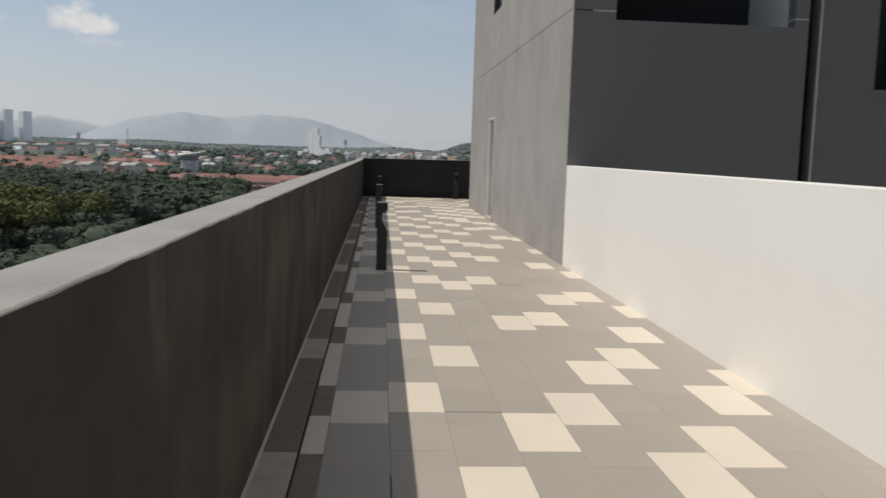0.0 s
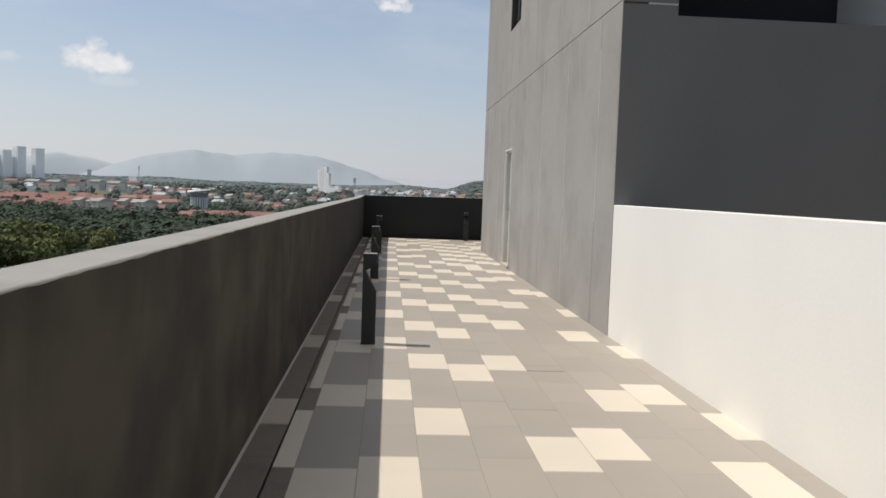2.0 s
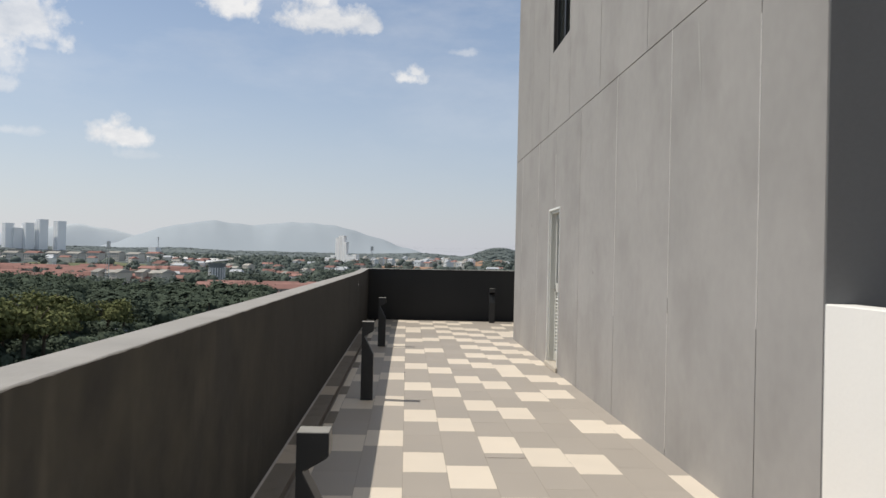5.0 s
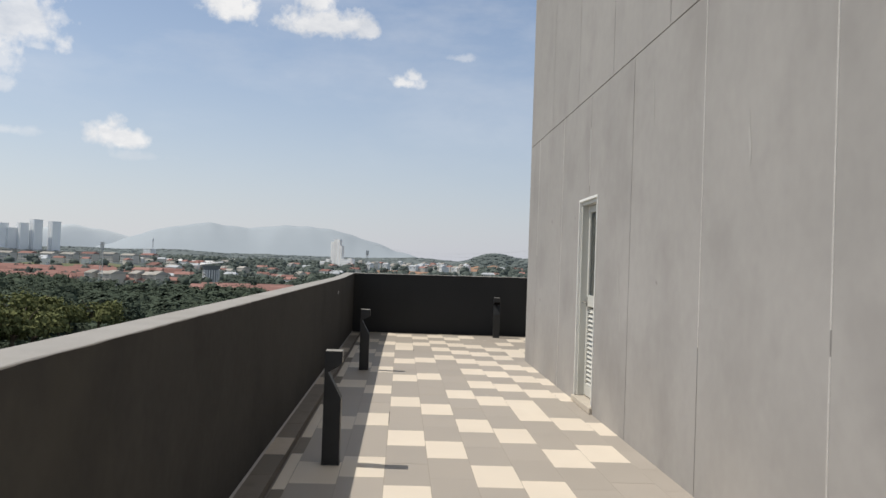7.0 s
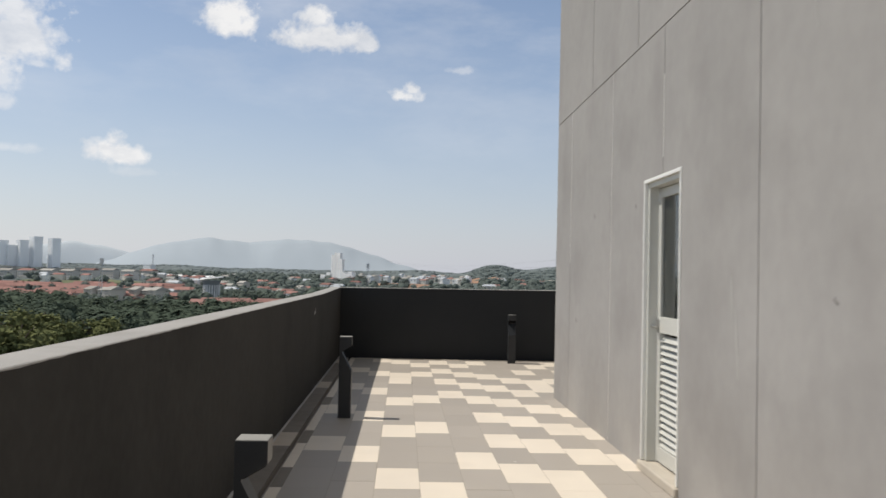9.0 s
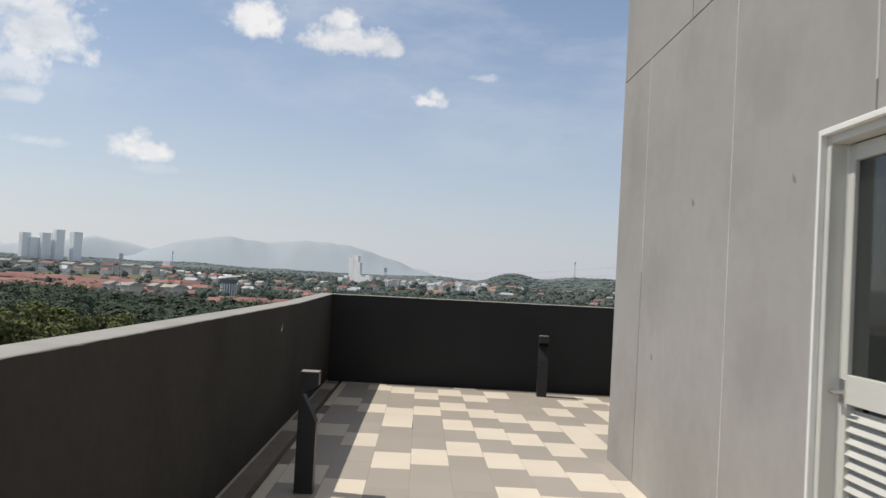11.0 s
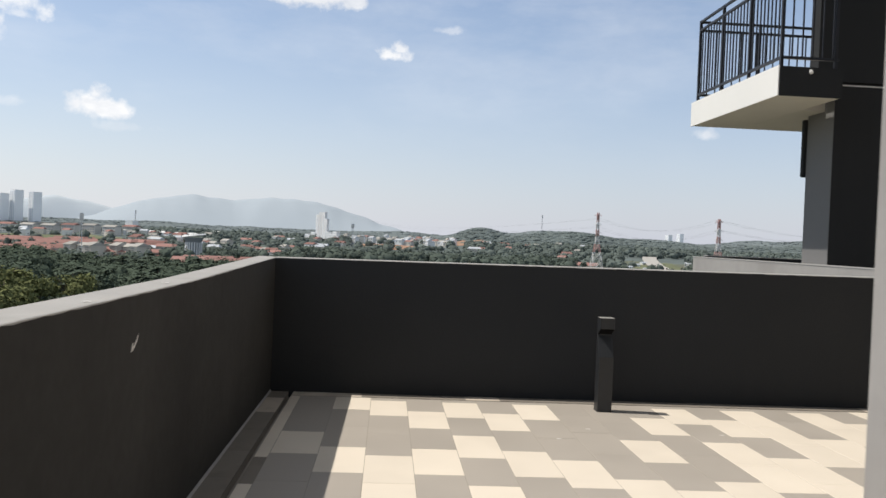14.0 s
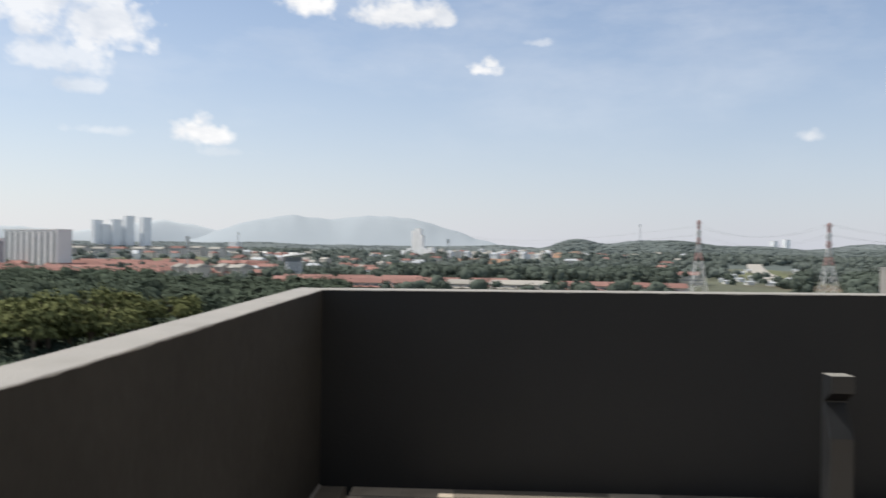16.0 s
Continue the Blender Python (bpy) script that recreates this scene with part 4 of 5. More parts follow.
def crowns(az0, az1, d0, d1, n, rad, tall, keep=lambda az, d: True, flat=1.0):
    out, rad_out = [], []
    while len(out) < n:
        az, d = rng.uniform(az0, az1), math.sqrt(rng.uniform(d0 * d0, d1 * d1))
        if not keep(az, d):
            n -= 1
            continue
        x, y = spot(az, d)
        r = rad * rng.uniform(0.55, 1.5)
        h = tall * rng.uniform(0.6, 1.25)
        out.append((x, y, land(x, y) + h - r * 0.35))
        rad_out.append((r * rng.uniform(0.85, 1.2), r * rng.uniform(0.85, 1.2), flat * r * rng.uniform(0.6, 1.0)))
    return np.array(out), np.array(rad_out)


def domes(c, r, fill, rag):
    """Rough, uneven crown cores, one closed bump for each tree."""
    m, k = len(c), 8
    ring = np.arange(k) * math.tau / k
    rows = []
    for up, out in ((-0.9, 0.75), (-0.25, 1.0), (0.35, 0.9), (0.8, 0.5)):
        ang = ring[None, :] + rng.uniform(-0.25, 0.25, (m, k))
        s = fill * out * rng.uniform(1 - rag, 1 + rag, (m, k))
        rows.append(np.stack([c[:, 0:1] + np.cos(ang) * s * r[:, 0:1], c[:, 1:2] + np.sin(ang) * s * r[:, 1:2], c[:, 2:3] + up * fill * r[:, 2:3] * rng.uniform(0.8, 1.2, (m, k))], axis=2))
    v = np.concatenate(rows, axis=1)
    n = 4 * k
    f = [(a * k + j, a * k + (j + 1) % k, (a + 1) * k + (j + 1) % k, (a + 1) * k + j) for a in range(3) for j in range(k)]
    f += [(3 * k, 3 * k + 1, 3 * k + 2, 3 * k + 3), (3 * k, 3 * k + 3, 3 * k + 4, 3 * k + 7), (3 * k + 4, 3 * k + 5, 3 * k + 6, 3 * k + 7)]
    f = np.array(f)[None, :, :] + (np.arange(m) * n)[:, None, None]
    return v.reshape(-1, 3), f.reshape(-1, 4)


def wood(name, label, c, r, count, size, mat, loose=0.35):
    v, f = domes(c, r, 0.86 if count else 1.0, 0.18 if count else 0.25)
    if count:
        w, g = leaf_cloud(c, r, count, size, loose)
        v, f = np.concatenate([v, w]), np.concatenate([f, g + len(v)])
    tagged(new(name, fast_mesh(name, v, f, mat, not count)), label, "woods", kind="stuff")


def clear_near(az, d):
    # leave the shed yards and housing free of trees
    if -2.4 < az < 5.2 and 1300 < d < 1900 and noise.noise(Vector((az * 2, d / 60, 5))) < 0.28:
        return False
    if az < -16.2 and 1230 < d < 1600:
        return rng.uniform() < 0.10
    if -15.5 < az < -12.6 and 1180 < d < 1500:
        return rng.uniform() < 0.25
    if 15.3 < az < 19.4 and 850 < d < 1420:
        return rng.uniform() < 0.05
    if az < -14 and 640 < d < 1240:
        return noise.noise(Vector((az * 0.8, d / 60, 1))) > 0.22 and rng.uniform() < 0.5
    if 12.0 < az < 22.3 and d < 1020:
        return not (az < 19.5 or 20.3 < az) and noise.noise(Vector((az, d / 60, 4))) > -0.2
    return not (640 < d < 765 and -15.5 < az < 12.5)


def clear_east(az, d):
    # the road, the sheds and the pylon feet stay open
    if 12.3 < az < 19.6 or 20.2 < az < 22.2:
        return rng.uniform() < 0.04 and d > 740
    return az > 13 or d > 770


wood("wood_belt", "dense dark green belt of trees below the terrace", *crowns(-34, -21, 330, 640, 600, 5.5, 11.5), 420, 0.6, M_LEAF, 0.45)
wood("wood_belt_low", "dark green undergrowth between the palms", *crowns(-22, -9, 330, 640, 520, 5.0, 7.0), 300, 0.6, M_LEAF, 0.45)
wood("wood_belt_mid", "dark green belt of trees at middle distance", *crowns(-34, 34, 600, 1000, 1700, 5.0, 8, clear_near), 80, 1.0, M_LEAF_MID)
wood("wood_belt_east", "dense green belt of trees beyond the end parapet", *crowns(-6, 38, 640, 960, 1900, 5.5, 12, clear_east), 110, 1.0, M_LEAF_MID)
wood("shrub_belt", "low green shrubs and small trees below the terrace", *crowns(-37, -16.5, 175, 345, 420, 4.2, 4.5), 160, 0.5, M_LEAF, 0.5)
wood("street_trees", "small street trees among the red roofs", *crowns(-15, 12, 650, 960, 110, 2.4, 5.5), 90, 0.7, M_LEAF)
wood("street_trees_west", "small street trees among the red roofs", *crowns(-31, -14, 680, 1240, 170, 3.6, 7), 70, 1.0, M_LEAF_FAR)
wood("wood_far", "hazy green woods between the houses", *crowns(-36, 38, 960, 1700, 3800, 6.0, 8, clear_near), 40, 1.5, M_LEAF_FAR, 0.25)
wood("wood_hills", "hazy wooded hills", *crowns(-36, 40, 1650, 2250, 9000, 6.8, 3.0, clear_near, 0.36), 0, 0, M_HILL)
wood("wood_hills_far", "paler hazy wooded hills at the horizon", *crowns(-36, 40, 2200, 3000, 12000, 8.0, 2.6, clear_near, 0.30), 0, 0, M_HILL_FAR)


def build_patch(name, label, mat, az0, az1, d0, d1, seed):
    """A clearing: a thin sheet of bare ground with a ragged outline, draped on the land."""
    rnd = random.Random(seed)
    n, m = 26, 6
    verts, faces = [], []
    for i in range(n + 1):
        u = i / n
        edge = math.sin(math.pi * min(max(u, 0.02), 0.98)) ** 0.4
        lo, hi = 0.5 - 0.5 * edge * rnd.uniform(0.6, 1.0), 0.5 + 0.5 * edge * rnd.uniform(0.6, 1.0)
        for j in range(m + 1):
            x, y = spot(az0 + (az1 - az0) * u, d0 + (d1 - d0) * (lo + (hi - lo) * j / m))
            verts.append((x, y, land(x, y) + 1.0))
    for i in range(n):
        for j in range(m):
            a = i * (m + 1) + j
            faces.append((a, a + m + 1, a + m + 2, a + 1))
    tagged(new(name, sheet_mesh(name, verts, faces, mat, True)), label, "clearing", kind="structure")


build_patch("ground_clay", "bare red earth slope below white houses", M_CLAY, -2.3, 3.0, 1300, 1480, 1)
build_patch("ground_clay", "strip of bare red earth before warehouses", M_CLAY, -15.4, -12.6, 1200, 1330, 2)
build_patch("ground_clay", "bare orange earth on the wooded slope", M_CLAY, 3.4, 8.2, 1640, 1900, 3)
build_patch("ground_clay", "bare earth beside the tower slabs", M_CLAY, -30.5, -22.5, 1180, 1260, 4)
build_patch("ground_grass", "rough yellow-green field before low-rise rows", M_FIELD, -23.5, -16.6, 1240, 1430, 5)
build_patch("ground_grass", "rough grass beside the road", M_FIELD, 16.2, 19.0, 1000, 1300, 6)


def build_tree(at, s, mat):
    """A broadleaf tree: tapered trunk, limbs, and a crown of leaf sprays."""
    t = thing("tree", (*at, land(*at)), "leafy yellow-green broadleaf tree below the terrace", "tree", "trees below the parapet")
    b = bmesh.new()
    tube_bm((0, 0, -1), (0.2, 0.1, 5.5), 0.38, 0.24, 8, b)
    for i in range(6):
        a = i * 1.05 + rng.uniform(0, 0.5)
        tube_bm((0.2, 0.1, 4.6 + 0.2 * i), (math.cos(a) * 3.2, math.sin(a) * 3.2, 7.5 + rng.uniform(0, 2.4)), 0.17, 0.06, 6, b)
    part("trunk", b, M_BARK, t)
    k = 15
    a, ang = rng.uniform(0.3, 1, k) ** 0.5 * 4.2, rng.uniform(0, 6.28, k)
    c = np.stack([np.cos(ang) * a, np.sin(ang) * a, 9.6 - a * 0.75 + rng.uniform(-1.0, 1.2, k)], axis=1)
    r = np.stack([rng.uniform(1.5, 2.5, k)] * 2 + [rng.uniform(0.9, 1.5, k)], axis=1)
    v, f = leaf_cloud(c, r, 170, 0.27, 0.7)
    o = new("crown", fast_mesh("crown", v, f, mat))
    o.parent = t
    t.scale = (s, s, s)
    return t


protos = [build_tree(spot(-24.0, 236), 1.75, M_LEAF_LIGHT), build_tree(spot(-27.0, 228), 1.9, M_LEAF_LIGHT), build_tree(spot(-21.4, 272), 1.6, M_LEAF_LIGHT), build_tree(spot(-28.5, 320), 1.6, M_LEAF)]
for i in range(40):
    az, d = rng.uniform(-34, -17.5), rng.uniform(232, 345)
    if d < 275 and az > -21.5:
        continue
    x, y = spot(az, d)
    src = protos[3] if d > 275 and rng.uniform() < 0.8 else protos[int(rng.integers(0, 3))]
    o = copy_thing(src, pose(x, y, land(x, y), 0, 0, rng.uniform(0, 360)))
    if src is protos[3]:
        tagged(o, "leafy dark green broadleaf tree below the terrace")


def build_palm(at):
    p = thing("oil_palm", (*at, land(*at)), "dark green oil palm with arching fronds", "palm tree", "oil palms below the parapet")
    part("trunk", tube_bm((0, 0, -0.5), (0, 0, 7.0), 0.4, 0.3, 8), M_BARK, p)
    verts, faces = [], []
    for i in range(26):
        a, up = i * 2.4, rng.uniform(0.1, 1.1)
        L = rng.uniform(4.2, 5.6)
        for s in range(5):
            for side in (-1, 1):
                base = len(verts)
                for u in (s / 5, (s + 1) / 5):
                    rr, zz = L * u * math.cos(up * (1 - u * 0.7)), 7 + L * (u * math.sin(up) - 0.55 * u * u)
                    w = 0.75 * math.sin(math.pi * min(u * 0.9 + 0.08, 1))
                    verts.append((rr * math.cos(a), rr * math.sin(a), zz))
                    verts.append((rr * math.cos(a) - side * w * math.sin(a), rr * math.sin(a) + side * w * math.cos(a), zz - 0.35 * w))
                faces.append((base, base + 2, base + 3, base + 1))
    o = new("fronds", sheet_mesh("fronds", verts, faces, M_LEAF))
    o.parent = p
    return p


palm = build_palm(spot(-15.2, 380))
for i in range(120):
    az, d = rng.uniform(-22, -10.5), rng.uniform(360, 640)
    x, y = spot(az, d)
    copy_thing(palm, pose(x, y, land(x, y) + rng.uniform(-0.5, 4.5), 0, 0, rng.uniform(0, 360)))


# ---- the town ----
def build_row(az, d, length, turn, storeys=2, tile=None):
    x, y = spot(az, d)
    h = 3.1 * storeys
    t = thing("terraced_house_row", (x, y, land(x, y)), "terraced houses with grey tiled roofs" if tile else "terraced houses with red tiled roofs among trees", "houses", "grey roofed terraces" if tile else "red roofed terraces")
    t.rotation_euler = (0, 0, radians(turn))
    part("wall", box_bm(-length / 2, -5, -3, length / 2, 5, h), M_HOUSE, t)
    part("roof", prism_roof(length, 12.5, h - 0.2, 3.2), tile or M_ROOF, t, "grey tiled roof" if tile else "red tiled roof")
    part("porch_roof", prism_roof(length, 4.0, h * 0.45, 0.9, -6.5), tile or M_ROOF, t)
    gable = mesh_of("gable", prism_roof(3.4, 3.2, h * 0.45 + 0.5, 1.5), tile or M_ROOF)
    for i in range(int(length / 8)):
        o = new("gable", gable)
        o.parent, o.location, o.rotation_euler = t, (-length / 2 + 4 + i * 8, -6.5, 0), (0, 0, math.pi / 2)
    win = mesh_of("window_strip", box_bm(-1.2, -5.06, 0.55 * h, 1.2, -5.0, 0.8 * h), M_BAND)
    for i in range(int(length / 7)):
        o = new("window", win)
        o.parent, o.location = t, (-length / 2 + 3.5 + i * 7, 0, 0)


def prism_roof(length, width, z, rise, shift=0.0):
    bm = bmesh.new()
    a, w = length / 2 + 0.6, width / 2
    pts = [(-a, -w + shift, z), (a, -w + shift, z), (a, w + shift, z), (-a, w + shift, z), (-a + 1.2, shift, z + rise), (a - 1.2, shift, z + rise)]
    vs = [bm.verts.new(p) for p in pts]
    for f in ((0, 1, 5, 4), (2, 3, 4, 5), (1, 2, 5), (3, 0, 4), (0, 3, 2, 1)):
        bm.faces.new([vs[i] for i in f])
    return bm


town = random.Random(11)
for d in (660, 698, 738):
    az = -14.8 + town.uniform(0, 2)
    while az < (11.5 if d < 670 else -6 if d > 700 else 2):
        L = town.uniform(24, 48)
        step = math.degrees((L + town.uniform(3, 9)) / d)
        build_row(az + step / 2, d, L, town.uniform(-9, 9) - az * 0.6, 2, M_ROOFGREY if -2.5 < az + step / 2 < 3.5 and d < 690 else None)
        az += step
for i in range(64):
    build_row(town.uniform(-32, -14.5), town.uniform(850, 1200), town.uniform(30, 70), town.uniform(-25, 25))


def build_apartment(az, d, w, depth, h, floors, name, label, mat, roof=None, turn=0.0, bands=True, cat="apartment block", base=-6, vertical=0, band_mat=None):
    x, y = spot(az, d)
    t = thing(name, (x, y, land(x, y)), label, cat)
    t.rotation_euler = (0, 0, radians(-az + turn))
    part("wall", box_bm(-w / 2, -depth / 2, base, w / 2, depth / 2, h), mat, t)
    bm_ = band_mat or M_BAND
    if vertical:
        s = mesh_of("window_band", box_bm(-w / vertical * 0.22, -depth / 2 - 0.25, 2, w / vertical * 0.22, -depth / 2, h - 2), bm_)
        for i in range(vertical):
            o = new("window_band", s)
            o.parent, o.location = t, (-w / 2 + (i + 0.5) * w / vertical, 0, 0)
    elif bands:
        cols = max(4, int(w / 5))
        s = mesh_of("window", box_bm(-w / cols * 0.33, -depth / 2 - 0.15, 0.9, w / cols * 0.33, -depth / 2, 2.2), bm_)
        for k in range(floors):
            for i in range(cols):
                o = new("window", s)
                o.parent, o.location = t, (-w / 2 + (i + 0.5) * w / cols, 0, k * h / floors)
    if roof:
        bm = prism_roof(w, depth + 2, h, 3.0)
        part("roof", bm, roof, t)
    else:
        part("roof", box_bm(-w / 2 - 0.4, -depth / 2 - 0.4, h, w / 2 + 0.4, depth / 2 + 0.4, h + 1.0), mat, t)
    return t


# hazy tower cluster
for az, w, top in ((-24.4, 17, 64), (-23.95, 17, 53), (-23.35, 24, 66), (-22.6, 25, 76), (-21.6, 24, 73)):
    build_apartment(az, 2400, w, 22, top - land(*spot(az, 2400)), 0, "tower_block", "pale hazy residential tower in the distance", M_FARTOWER, vertical=3, cat="tower block", band_mat=M_FARGLASS, turn=-63)
build_apartment(18.2, 3100, 26, 14, 44 - land(*spot(18.2, 3100)), 0, "tower_block", "faint hazy tower behind the hills", M_FARTOWER, vertical=3, cat="tower block", band_mat=M_FARGLASS, turn=-63)
build_apartment(18.9, 3150, 26, 14, 50 - land(*spot(18.9, 3150)), 0, "tower_block", "faint hazy tower behind the hills", M_FARTOWER, vertical=3, cat="tower block", band_mat=M_FARGLASS, turn=-63)
# striped slab block
build_apartment(-27.6, 1100, 104, 18, 44, 0, "slab_block", "long white apartment slab with dark vertical bands", M_BLOCK, vertical=9, turn=-57.6)
build_apartment(-30.4, 1060, 40, 18, 34, 0, "slab_block", "long white apartment slab with dark vertical bands", M_BLOCK, vertical=6)
# cream walk-up flats with pitched roofs
def build_flats(az, turn):
    """Walk-up flats: a long middle block and two end wings under hipped roofs."""
    t = build_apartment(az, 860, 22, 12, 11.0, 5, "walk_up_flats", "cream five-storey flats with pale hipped roofs", M_HOUSE, M_ROOFGREY, turn=turn, band_mat=M_FLATWIN)
    for cx, cy in ((-13, -4), (13, -4), (3, 7)):
        wing = part("wing", box_bm(cx - 5, cy - 8, -6, cx + 5, cy + 7, 11.8), M_HOUSE, t)
        roof = prism_roof(10.5, 17, 11.8, 3.0)
        bmesh.ops.translate(roof, verts=roof.verts, vec=(cx, cy - 0.5, 0))
        part("wing_roof", roof, M_ROOFGREY, wing, "pale grey hipped roof")
        for k in range(5):
            part("window", box_bm(cx - 2.2, cy - 8.15, k * 2.2 + 1.0, cx + 2.2, cy - 8.0, k * 2.2 + 1.9), M_FLATWIN, wing)


build_flats(-15.9, -48)
build_flats(-18.5, -50)
build_apartment(-14.1, 960, 16, 14, 10, 3, "walk_up_flats", "cream low flats with a pale pitched roof", M_HOUSE, M_ROOF)
# long pale low-rise rows on the slope
for i in range(11):
    build_apartment(-27.6 + i * 1.15, 1480 + 30 * (i % 3), 27, 14, 12, 3, "low_rise_block", "pale pinkish low-rise apartment row", M_HOUSE, M_ROOF if i % 3 == 1 else M_ROOFGREY, turn=-45)
for i in range(9):
    build_apartment(-27.0 + i * 1.0, 1760 + 25 * (i % 2), 26, 12, 10, 3, "low_rise_block", "dim grey low-rise apartment row on the far slope", M_ROOFGREY, turn=-45)
for az, d, w in ((-14.6, 1500, 26), (-12.75, 1470, 40), (-16.2, 1520, 18), (-10.9, 1640, 24)):
    x, y = spot(az, d)
    t = thing("warehouse", (x, y, land(x, y)), "low warehouse with a pale blue metal roof", "warehouse")
    t.rotation_euler = (0, 0, radians(-az + town.uniform(-10, 10)))
    part("wall", box_bm(-w / 2, -12, -6, w / 2, 12, 6), M_BLOCK, t)
    part("roof", prism_roof(w, 26, 6, 3), M_BLOCK, t, "white metal roof")


def build_round_block():
    x, y = spot(-12.3, 860)
    t = thing("round_block", (x, y, land(x, y)), "round pale ribbed block with a dark top storey and white canopy", "office block")
    t.scale = (0.92, 0.92, 0.84)
    b = bmesh.new()
    bmesh.ops.create_cone(b, cap_ends=True, segments=24, radius1=8.0, radius2=8.0, depth=26, matrix=Matrix.Translation((0, 0, 9)))
    part("drum", b, M_BAND, t, "dark glazed drum")
    rib = mesh_of("rib", box_bm(-0.55, -0.6, -6, 0.55, 0.6, 21), M_BLOCK)
    for i in range(20):
        a = i * math.tau / 20
        o = new("rib", rib)
        o.parent, o.location, o.rotation_euler = t, (8.2 * math.cos(a), 8.2 * math.sin(a), 0), (0, 0, a + math.pi / 2)
    b = bmesh.new()
    bmesh.ops.create_cone(b, cap_ends=True, segments=24, radius1=8.2, radius2=10.0, depth=4.5, matrix=Matrix.Translation((0, 0, 24)))
    part("top_storey", b, M_BAND, t, "dark glazed top storey")
    b = bmesh.new()
    bmesh.ops.create_cone(b, cap_ends=True, segments=24, radius1=12.5, radius2=11.4, depth=1.6, matrix=Matrix.Translation((0, 0, 29.0)) @ Matrix.Rotation(radians(-8), 4, "Y"))
    part("canopy", b, M_BLOCK, t, "white flared canopy roof")


build_round_block()


def build_white_tower():
    """A tall white slab with dark slots over a long stepped podium, its face turned to the sun."""
    x, y = spot(-4.3, 1500)
    t = thing("white_tower", (x, y, -26), "white tower with dark slots above stepped podium blocks", "tower")
    t.rotation_euler = (0, 0, radians(-54))
    for a, b_, top in ((-17, -8.6, 59), (-7.6, 1.6, 63), (2.6, 11, 63), (12, 18, 52)):
        slab = part("slab", box_bm(a, -2.5, -8, b_, 2.5, top), M_BLOCK, t)
        band = mesh_of("window_band", box_bm(-0.5, -2.7, 4, 0.5, -2.5, top - 5), M_FARGLASS)
        o = new("window_band", band)
        o.parent, o.location = slab, ((a + b_) / 2, 0, 0)
    part("core", box_bm(-16, 0, -8, 17, 2.2, 50), M_BAND, t, "dark recessed slots between the slabs")
    for a, b_, h in ((-86, -72, 17), (-72, -60, 21), (-60, -50, 18), (-50, -40, 25), (-40, -30, 22), (-30, -17.2, 29), (18.2, 28, 30), (28, 40, 27), (40, 52, 31), (52, 60, 23)):
        pod = part("podium", box_bm(a, -4, -8, b_, 3, h), M_BLOCK, t, "white stepped podium block")
        strip = mesh_of("window_band", box_bm(-(b_ - a) * 0.4, -4.2, -0.6, (b_ - a) * 0.4, -4.0, 0.6), M_FARGLASS)
        for k in range(3):
            o = new("window_band", strip)
            o.parent, o.location = pod, ((a + b_) / 2, 0, h - 3 - 4 * k)


build_white_tower()

# white terraces on the far slope
for i in range(70):
    az, d = town.uniform(-2.9, 4.3), town.uniform(1500, 1850)
    x, y = spot(az, d)
    t = thing("white_house", (x, y, land(x, y)), "small white house on the far slope", "house", "white houses on the slope")
    t.rotation_euler = (0, 0, town.uniform(-1.15, -0.45))
    w = town.uniform(7, 14)
    h = town.uniform(7, 11)
    part("wall", box_bm(-w / 2, -5, -6, w / 2, 5, h), M_HOUSE if i % 3 == 0 else M_BLOCK, t)
    part("roof", prism_roof(w, 10.6, h, 2.4), M_ROOF if i % 6 == 0 else M_ROOFGREY if i % 2 else M_METALROOF, t)
    win = mesh_of("window", box_bm(-0.9, -5.15, -1.1, 0.9, -5.0, 1.1), M_BAND)
    for k in (-0.27, 0.27):
        o = new("window", win)
        o.parent, o.location = t, (k * w, 0, h - 2.6)


# scattered houses showing between the trees
for i in range(75):
    az, d = (town.uniform(-16, -2.5), town.uniform(950, 1500)) if i < 50 else (town.uniform(5.5, 13), town.uniform(1150, 1700)) if i < 65 else (town.uniform(-30, -16), town.uniform(1250, 1450))
    x, y = spot(az, d)
    t = thing("house", (x, y, land(x, y)), "pale house with a pitched roof between trees", "house", "houses between the trees")
    t.rotation_euler = (0, 0, town.uniform(-1.0, 0.2))
    w, h = town.uniform(8, 18), town.uniform(7.5, 10.5)
    part("wall", box_bm(-w / 2, -5, -6, w / 2, 5, h), M_HOUSE if i % 3 else M_BLOCK, t)
    part("roof", prism_roof(w, 11, h, 2.6), (M_ROOF, M_ROOFGREY, M_METALROOF, M_ROOF)[i % 4], t)


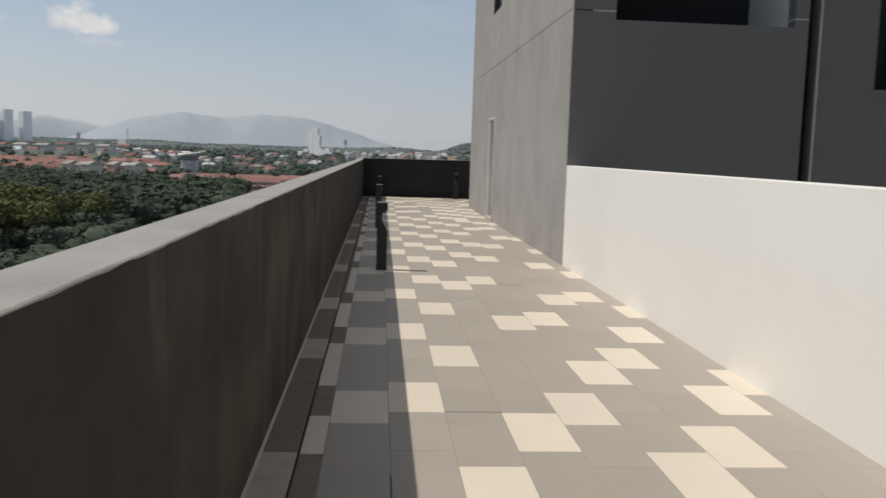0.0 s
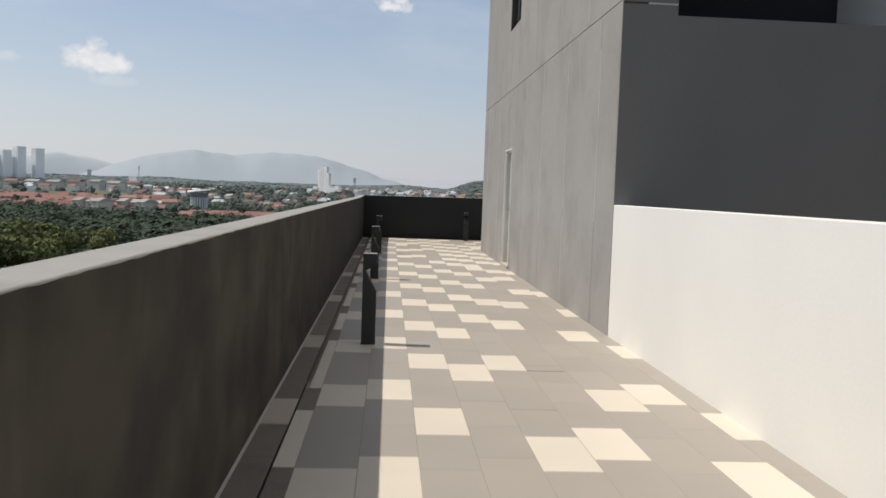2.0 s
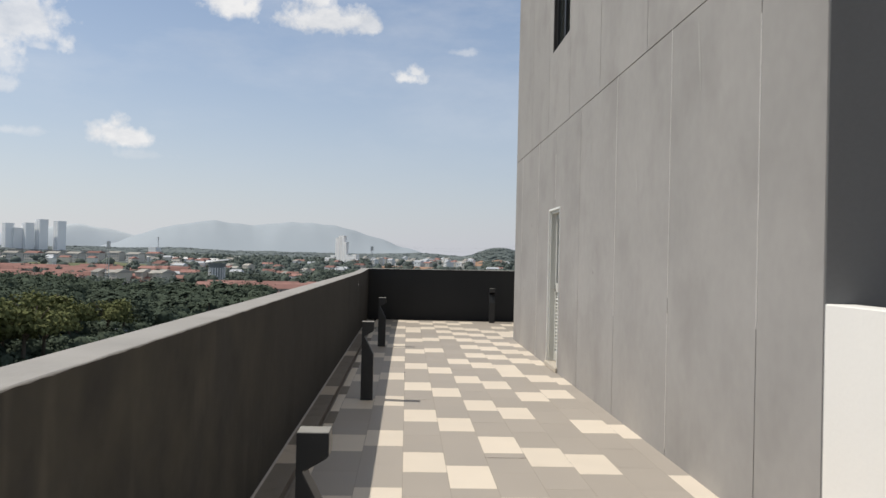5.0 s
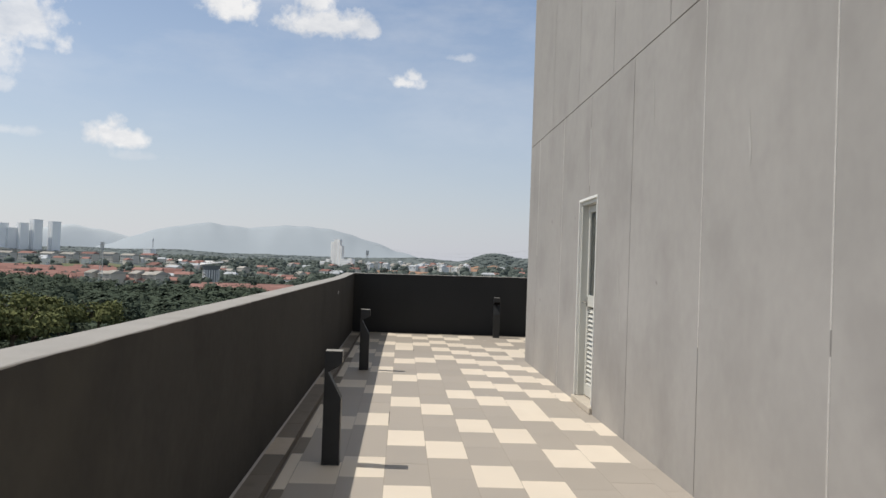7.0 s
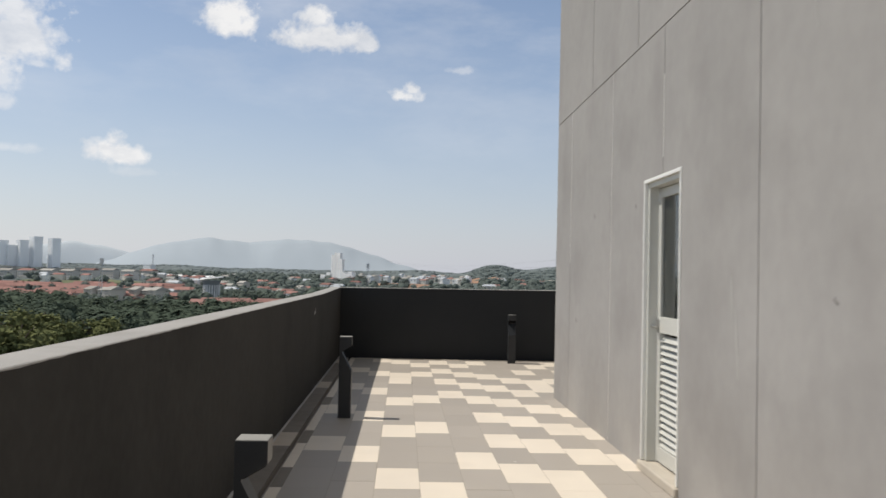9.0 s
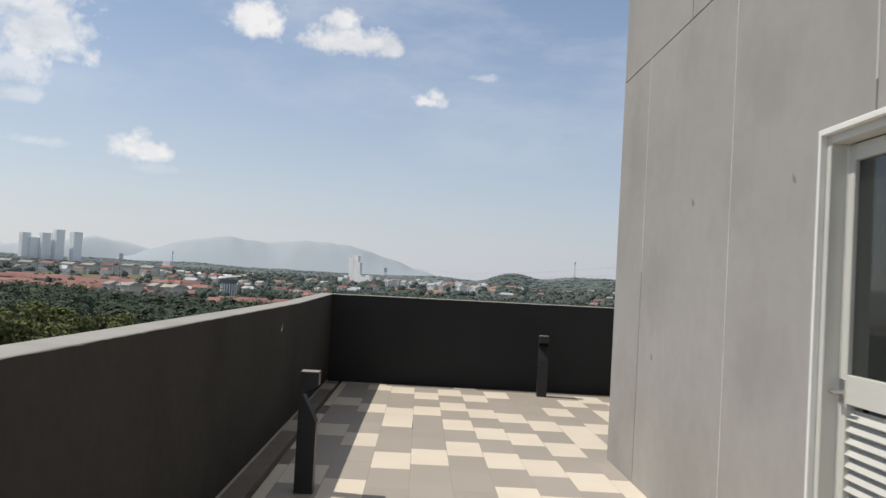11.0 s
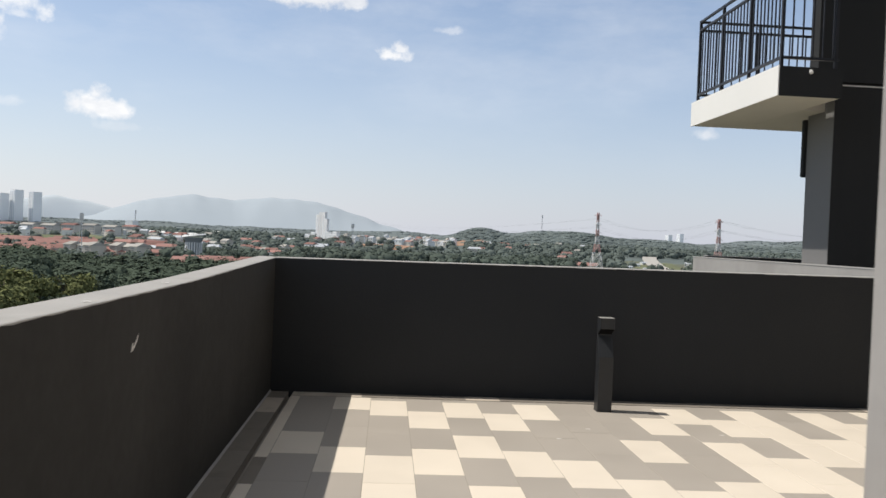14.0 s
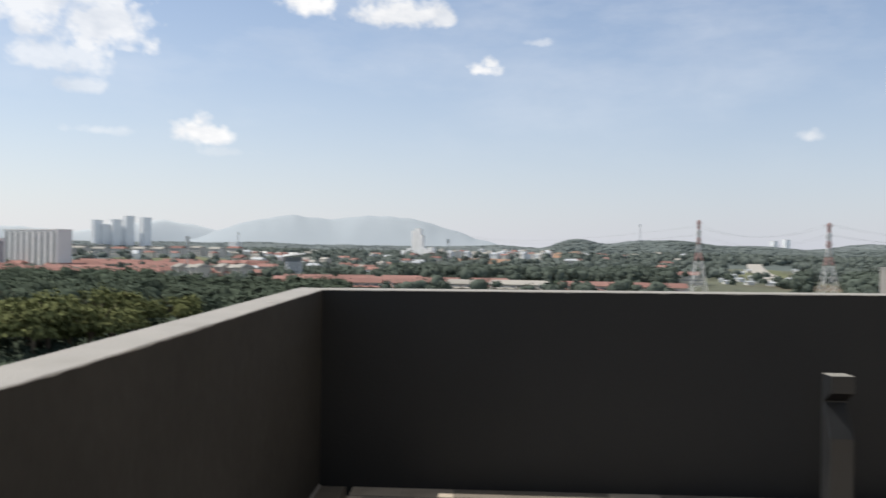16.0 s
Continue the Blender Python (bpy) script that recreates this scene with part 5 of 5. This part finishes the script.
def build_pylon(az, d, h):
    x, y = spot(az, d)
    t = thing("pylon", (x, y, land(x, y)), "red and white banded steel lattice power pylon", "pylon", "power pylons")
    levels = [0, 0.16, 0.30, 0.43, 0.55, 0.66, 0.76, 0.86, 1.0]

    def half(u):
        return 5.2 * (1 - u / 0.62) + 1.2 if u < 0.62 else 1.2 - 0.5 * (u - 0.62) / 0.38
    for i, (u, v) in enumerate(zip(levels, levels[1:])):
        mat = M_RED if i % 2 else M_MASTWHITE
        if i < 2:
            mat = M_MASTWHITE
        b = bmesh.new()
        p, q = half(u), half(v)
        for sx, sy in ((-1, -1), (1, -1), (1, 1), (-1, 1)):
            tube_bm((sx * p, sy * p, u * h), (sx * q, sy * q, v * h), 0.24, 0.22, 5, b)
        for (ax, ay), (bx, by) in (((-1, -1), (1, -1)), ((1, -1), (1, 1)), ((1, 1), (-1, 1)), ((-1, 1), (-1, -1))):
            tube_bm((ax * p, ay * p, u * h), (bx * q, by * q, v * h), 0.2, 0.2, 4, b)
            tube_bm((bx * p, by * p, u * h), (ax * q, ay * q, v * h), 0.2, 0.2, 4, b)
        part("lattice", b, mat, t)
    for u, w in ((0.70, 3.6), (0.82, 3.3), (0.95, 3.0)):
        b = bmesh.new()
        for s in (-1, 1):
            tube_bm((0, -0.8, u * h), (s * w, 0, u * h + 0.5), 0.22, 0.12, 4, b)
            tube_bm((0, 0.8, u * h), (s * w, 0, u * h + 0.5), 0.22, 0.12, 4, b)
            tube_bm((0, 0, u * h + 2.6), (s * w, 0, u * h + 0.5), 0.18, 0.1, 4, b)
        part("cross_arm", b, M_RED if u > 0.9 else M_MASTWHITE, t)
    return Vector((x, y, land(x, y)))


p1, p2 = build_pylon(13.7, 735, 58), build_pylon(21.2, 690, 54.5)


def build_wire(a, b, sag, name="power_line"):
    bm = bmesh.new()
    prev = None
    for i in range(17):
        u = i / 16
        q = a.lerp(b, u) - Vector((0, 0, 4 * sag * u * (1 - u)))
        ring = [bm.verts.new(q + Vector((0, r * math.cos(k), r * math.sin(k)))) for k, r in ((0.5, 0.045), (2.6, 0.045), (4.7, 0.045))]
        if prev:
            for k in range(3):
                bm.faces.new((prev[k], prev[(k + 1) % 3], ring[(k + 1) % 3], ring[k]))
        prev = ring
    tagged(part(name, bm, M_MAST), "thin overhead power line between pylons", "power line")


for u in (0.82, 0.95):
    for s in (-3.1, 3.1):
        up = Vector((s, 0, 56 * u))
        build_wire(p1 + up, p2 + up, 9)
        build_wire(p2 + up, Vector((*spot(34, 760), 20)) + Vector((s, 0, 0)), 9)
        build_wire(Vector((*spot(-2, 2100), 44)) + Vector((s, 0, 0)), p1 + up, 16)


def build_mast(az, d, h, w, label):
    x, y = spot(az, d)
    t = thing("telecom_mast", (x, y, land(x, y)), label, "mast")
    b = bmesh.new()
    for sx, sy in ((-1, -1), (1, -1), (0, 1)):
        tube_bm((sx * w, sy * w, 0), (sx * w * 0.35, sy * w * 0.35, h), 0.2, 0.15, 5, b)
    for i in range(10):
        z = h * i / 10
        k = w * (1 - 0.65 * i / 10)
        tube_bm((-k, -k, z), (k * 0.9, -k * 0.9, z + h / 10), 0.16, 0.16, 4, b)
    part("mast_lattice", b, M_MASTWHITE if d == 800 else M_MAST, t)
    part("antenna", box_bm(-w * 0.7, -w * 0.7, h * 0.86, w * 0.7, w * 0.7, h), M_MASTWHITE, t, "pale antenna drum")


build_mast(-2.3, 1150, 42, 2.6, "grey steel telecom mast among trees")
build_mast(-15.9, 1650, 40, 1.3, "thin grey telecom mast on the slope")
build_apartment(-16.1, 1650, 20, 12, 20, 4, "office_block", "small white block beside the mast", M_BLOCK, turn=-50, cat="office block", band_mat=M_FARGLASS)
build_mast(-18.9, 800, 40, 1.8, "pale lattice mast beside the flats")
build_mast(10.1, 2200, 48, 2.0, "thin mast on the hill crest")

# pink shop house and sheds by the road under the pylon
build_apartment(13.2, 880, 26, 14, 10, 3, "shop_house", "pinkish three-storey shop house with a red roof", M_HOUSE, M_ROOF)
for i in range(20):
    az, d = town.uniform(15.2, 20.0), town.uniform(900, 1250)
    x, y = spot(az, d)
    t = thing("shed", (x, y, land(x, y)), "small roadside shed with a pale metal roof", "shed", "roadside sheds")
    t.rotation_euler = (0, 0, town.uniform(-0.5, 0.5))
    part("wall", box_bm(-4, -3, -2, 4, 3, 3.4), M_BLOCK, t)
    part("roof", prism_roof(8, 7, 3.4, 1.2), M_METALROOF, t)
road = bmesh.new()
ring = []
for i in range(25):
    u = i / 24
    x, y = spot(19.2 - 3.6 * u + 1.5 * u * u * u, 860 + 560 * u)
    ring.append((road.verts.new((x - 11, y, land(x, y) + 3.0)), road.verts.new((x + 11, y, land(x, y) + 3.0))))
for a, b in zip(ring, ring[1:]):
    road.faces.new((a[0], b[0], b[1], a[1]))
tagged(part("road", road, M_ROAD), "pale curving road between the sheds", "road", kind="structure")
# yard roofs just below the parapet
for az, d, w in ((-30.3, 222, 11), (-31.6, 214, 12), (-18.3, 300, 4), (-21.6, 560, 18), (-24.0, 600, 18)):
    x, y = spot(az, d)
    t = thing("yard_shed", (x, y, land(x, y)), "low shed with a pale metal roof among trees", "shed")
    t.rotation_euler = (0, 0, town.uniform(-0.4, 0.4))
    part("wall", box_bm(-w / 2, -4, -2, w / 2, 4, 4.5), M_BLOCK, t)
    part("roof", prism_roof(w, 9, 4.5, 1.2), M_METALROOF, t)

# ---- floor tiles ----
lay_floor()
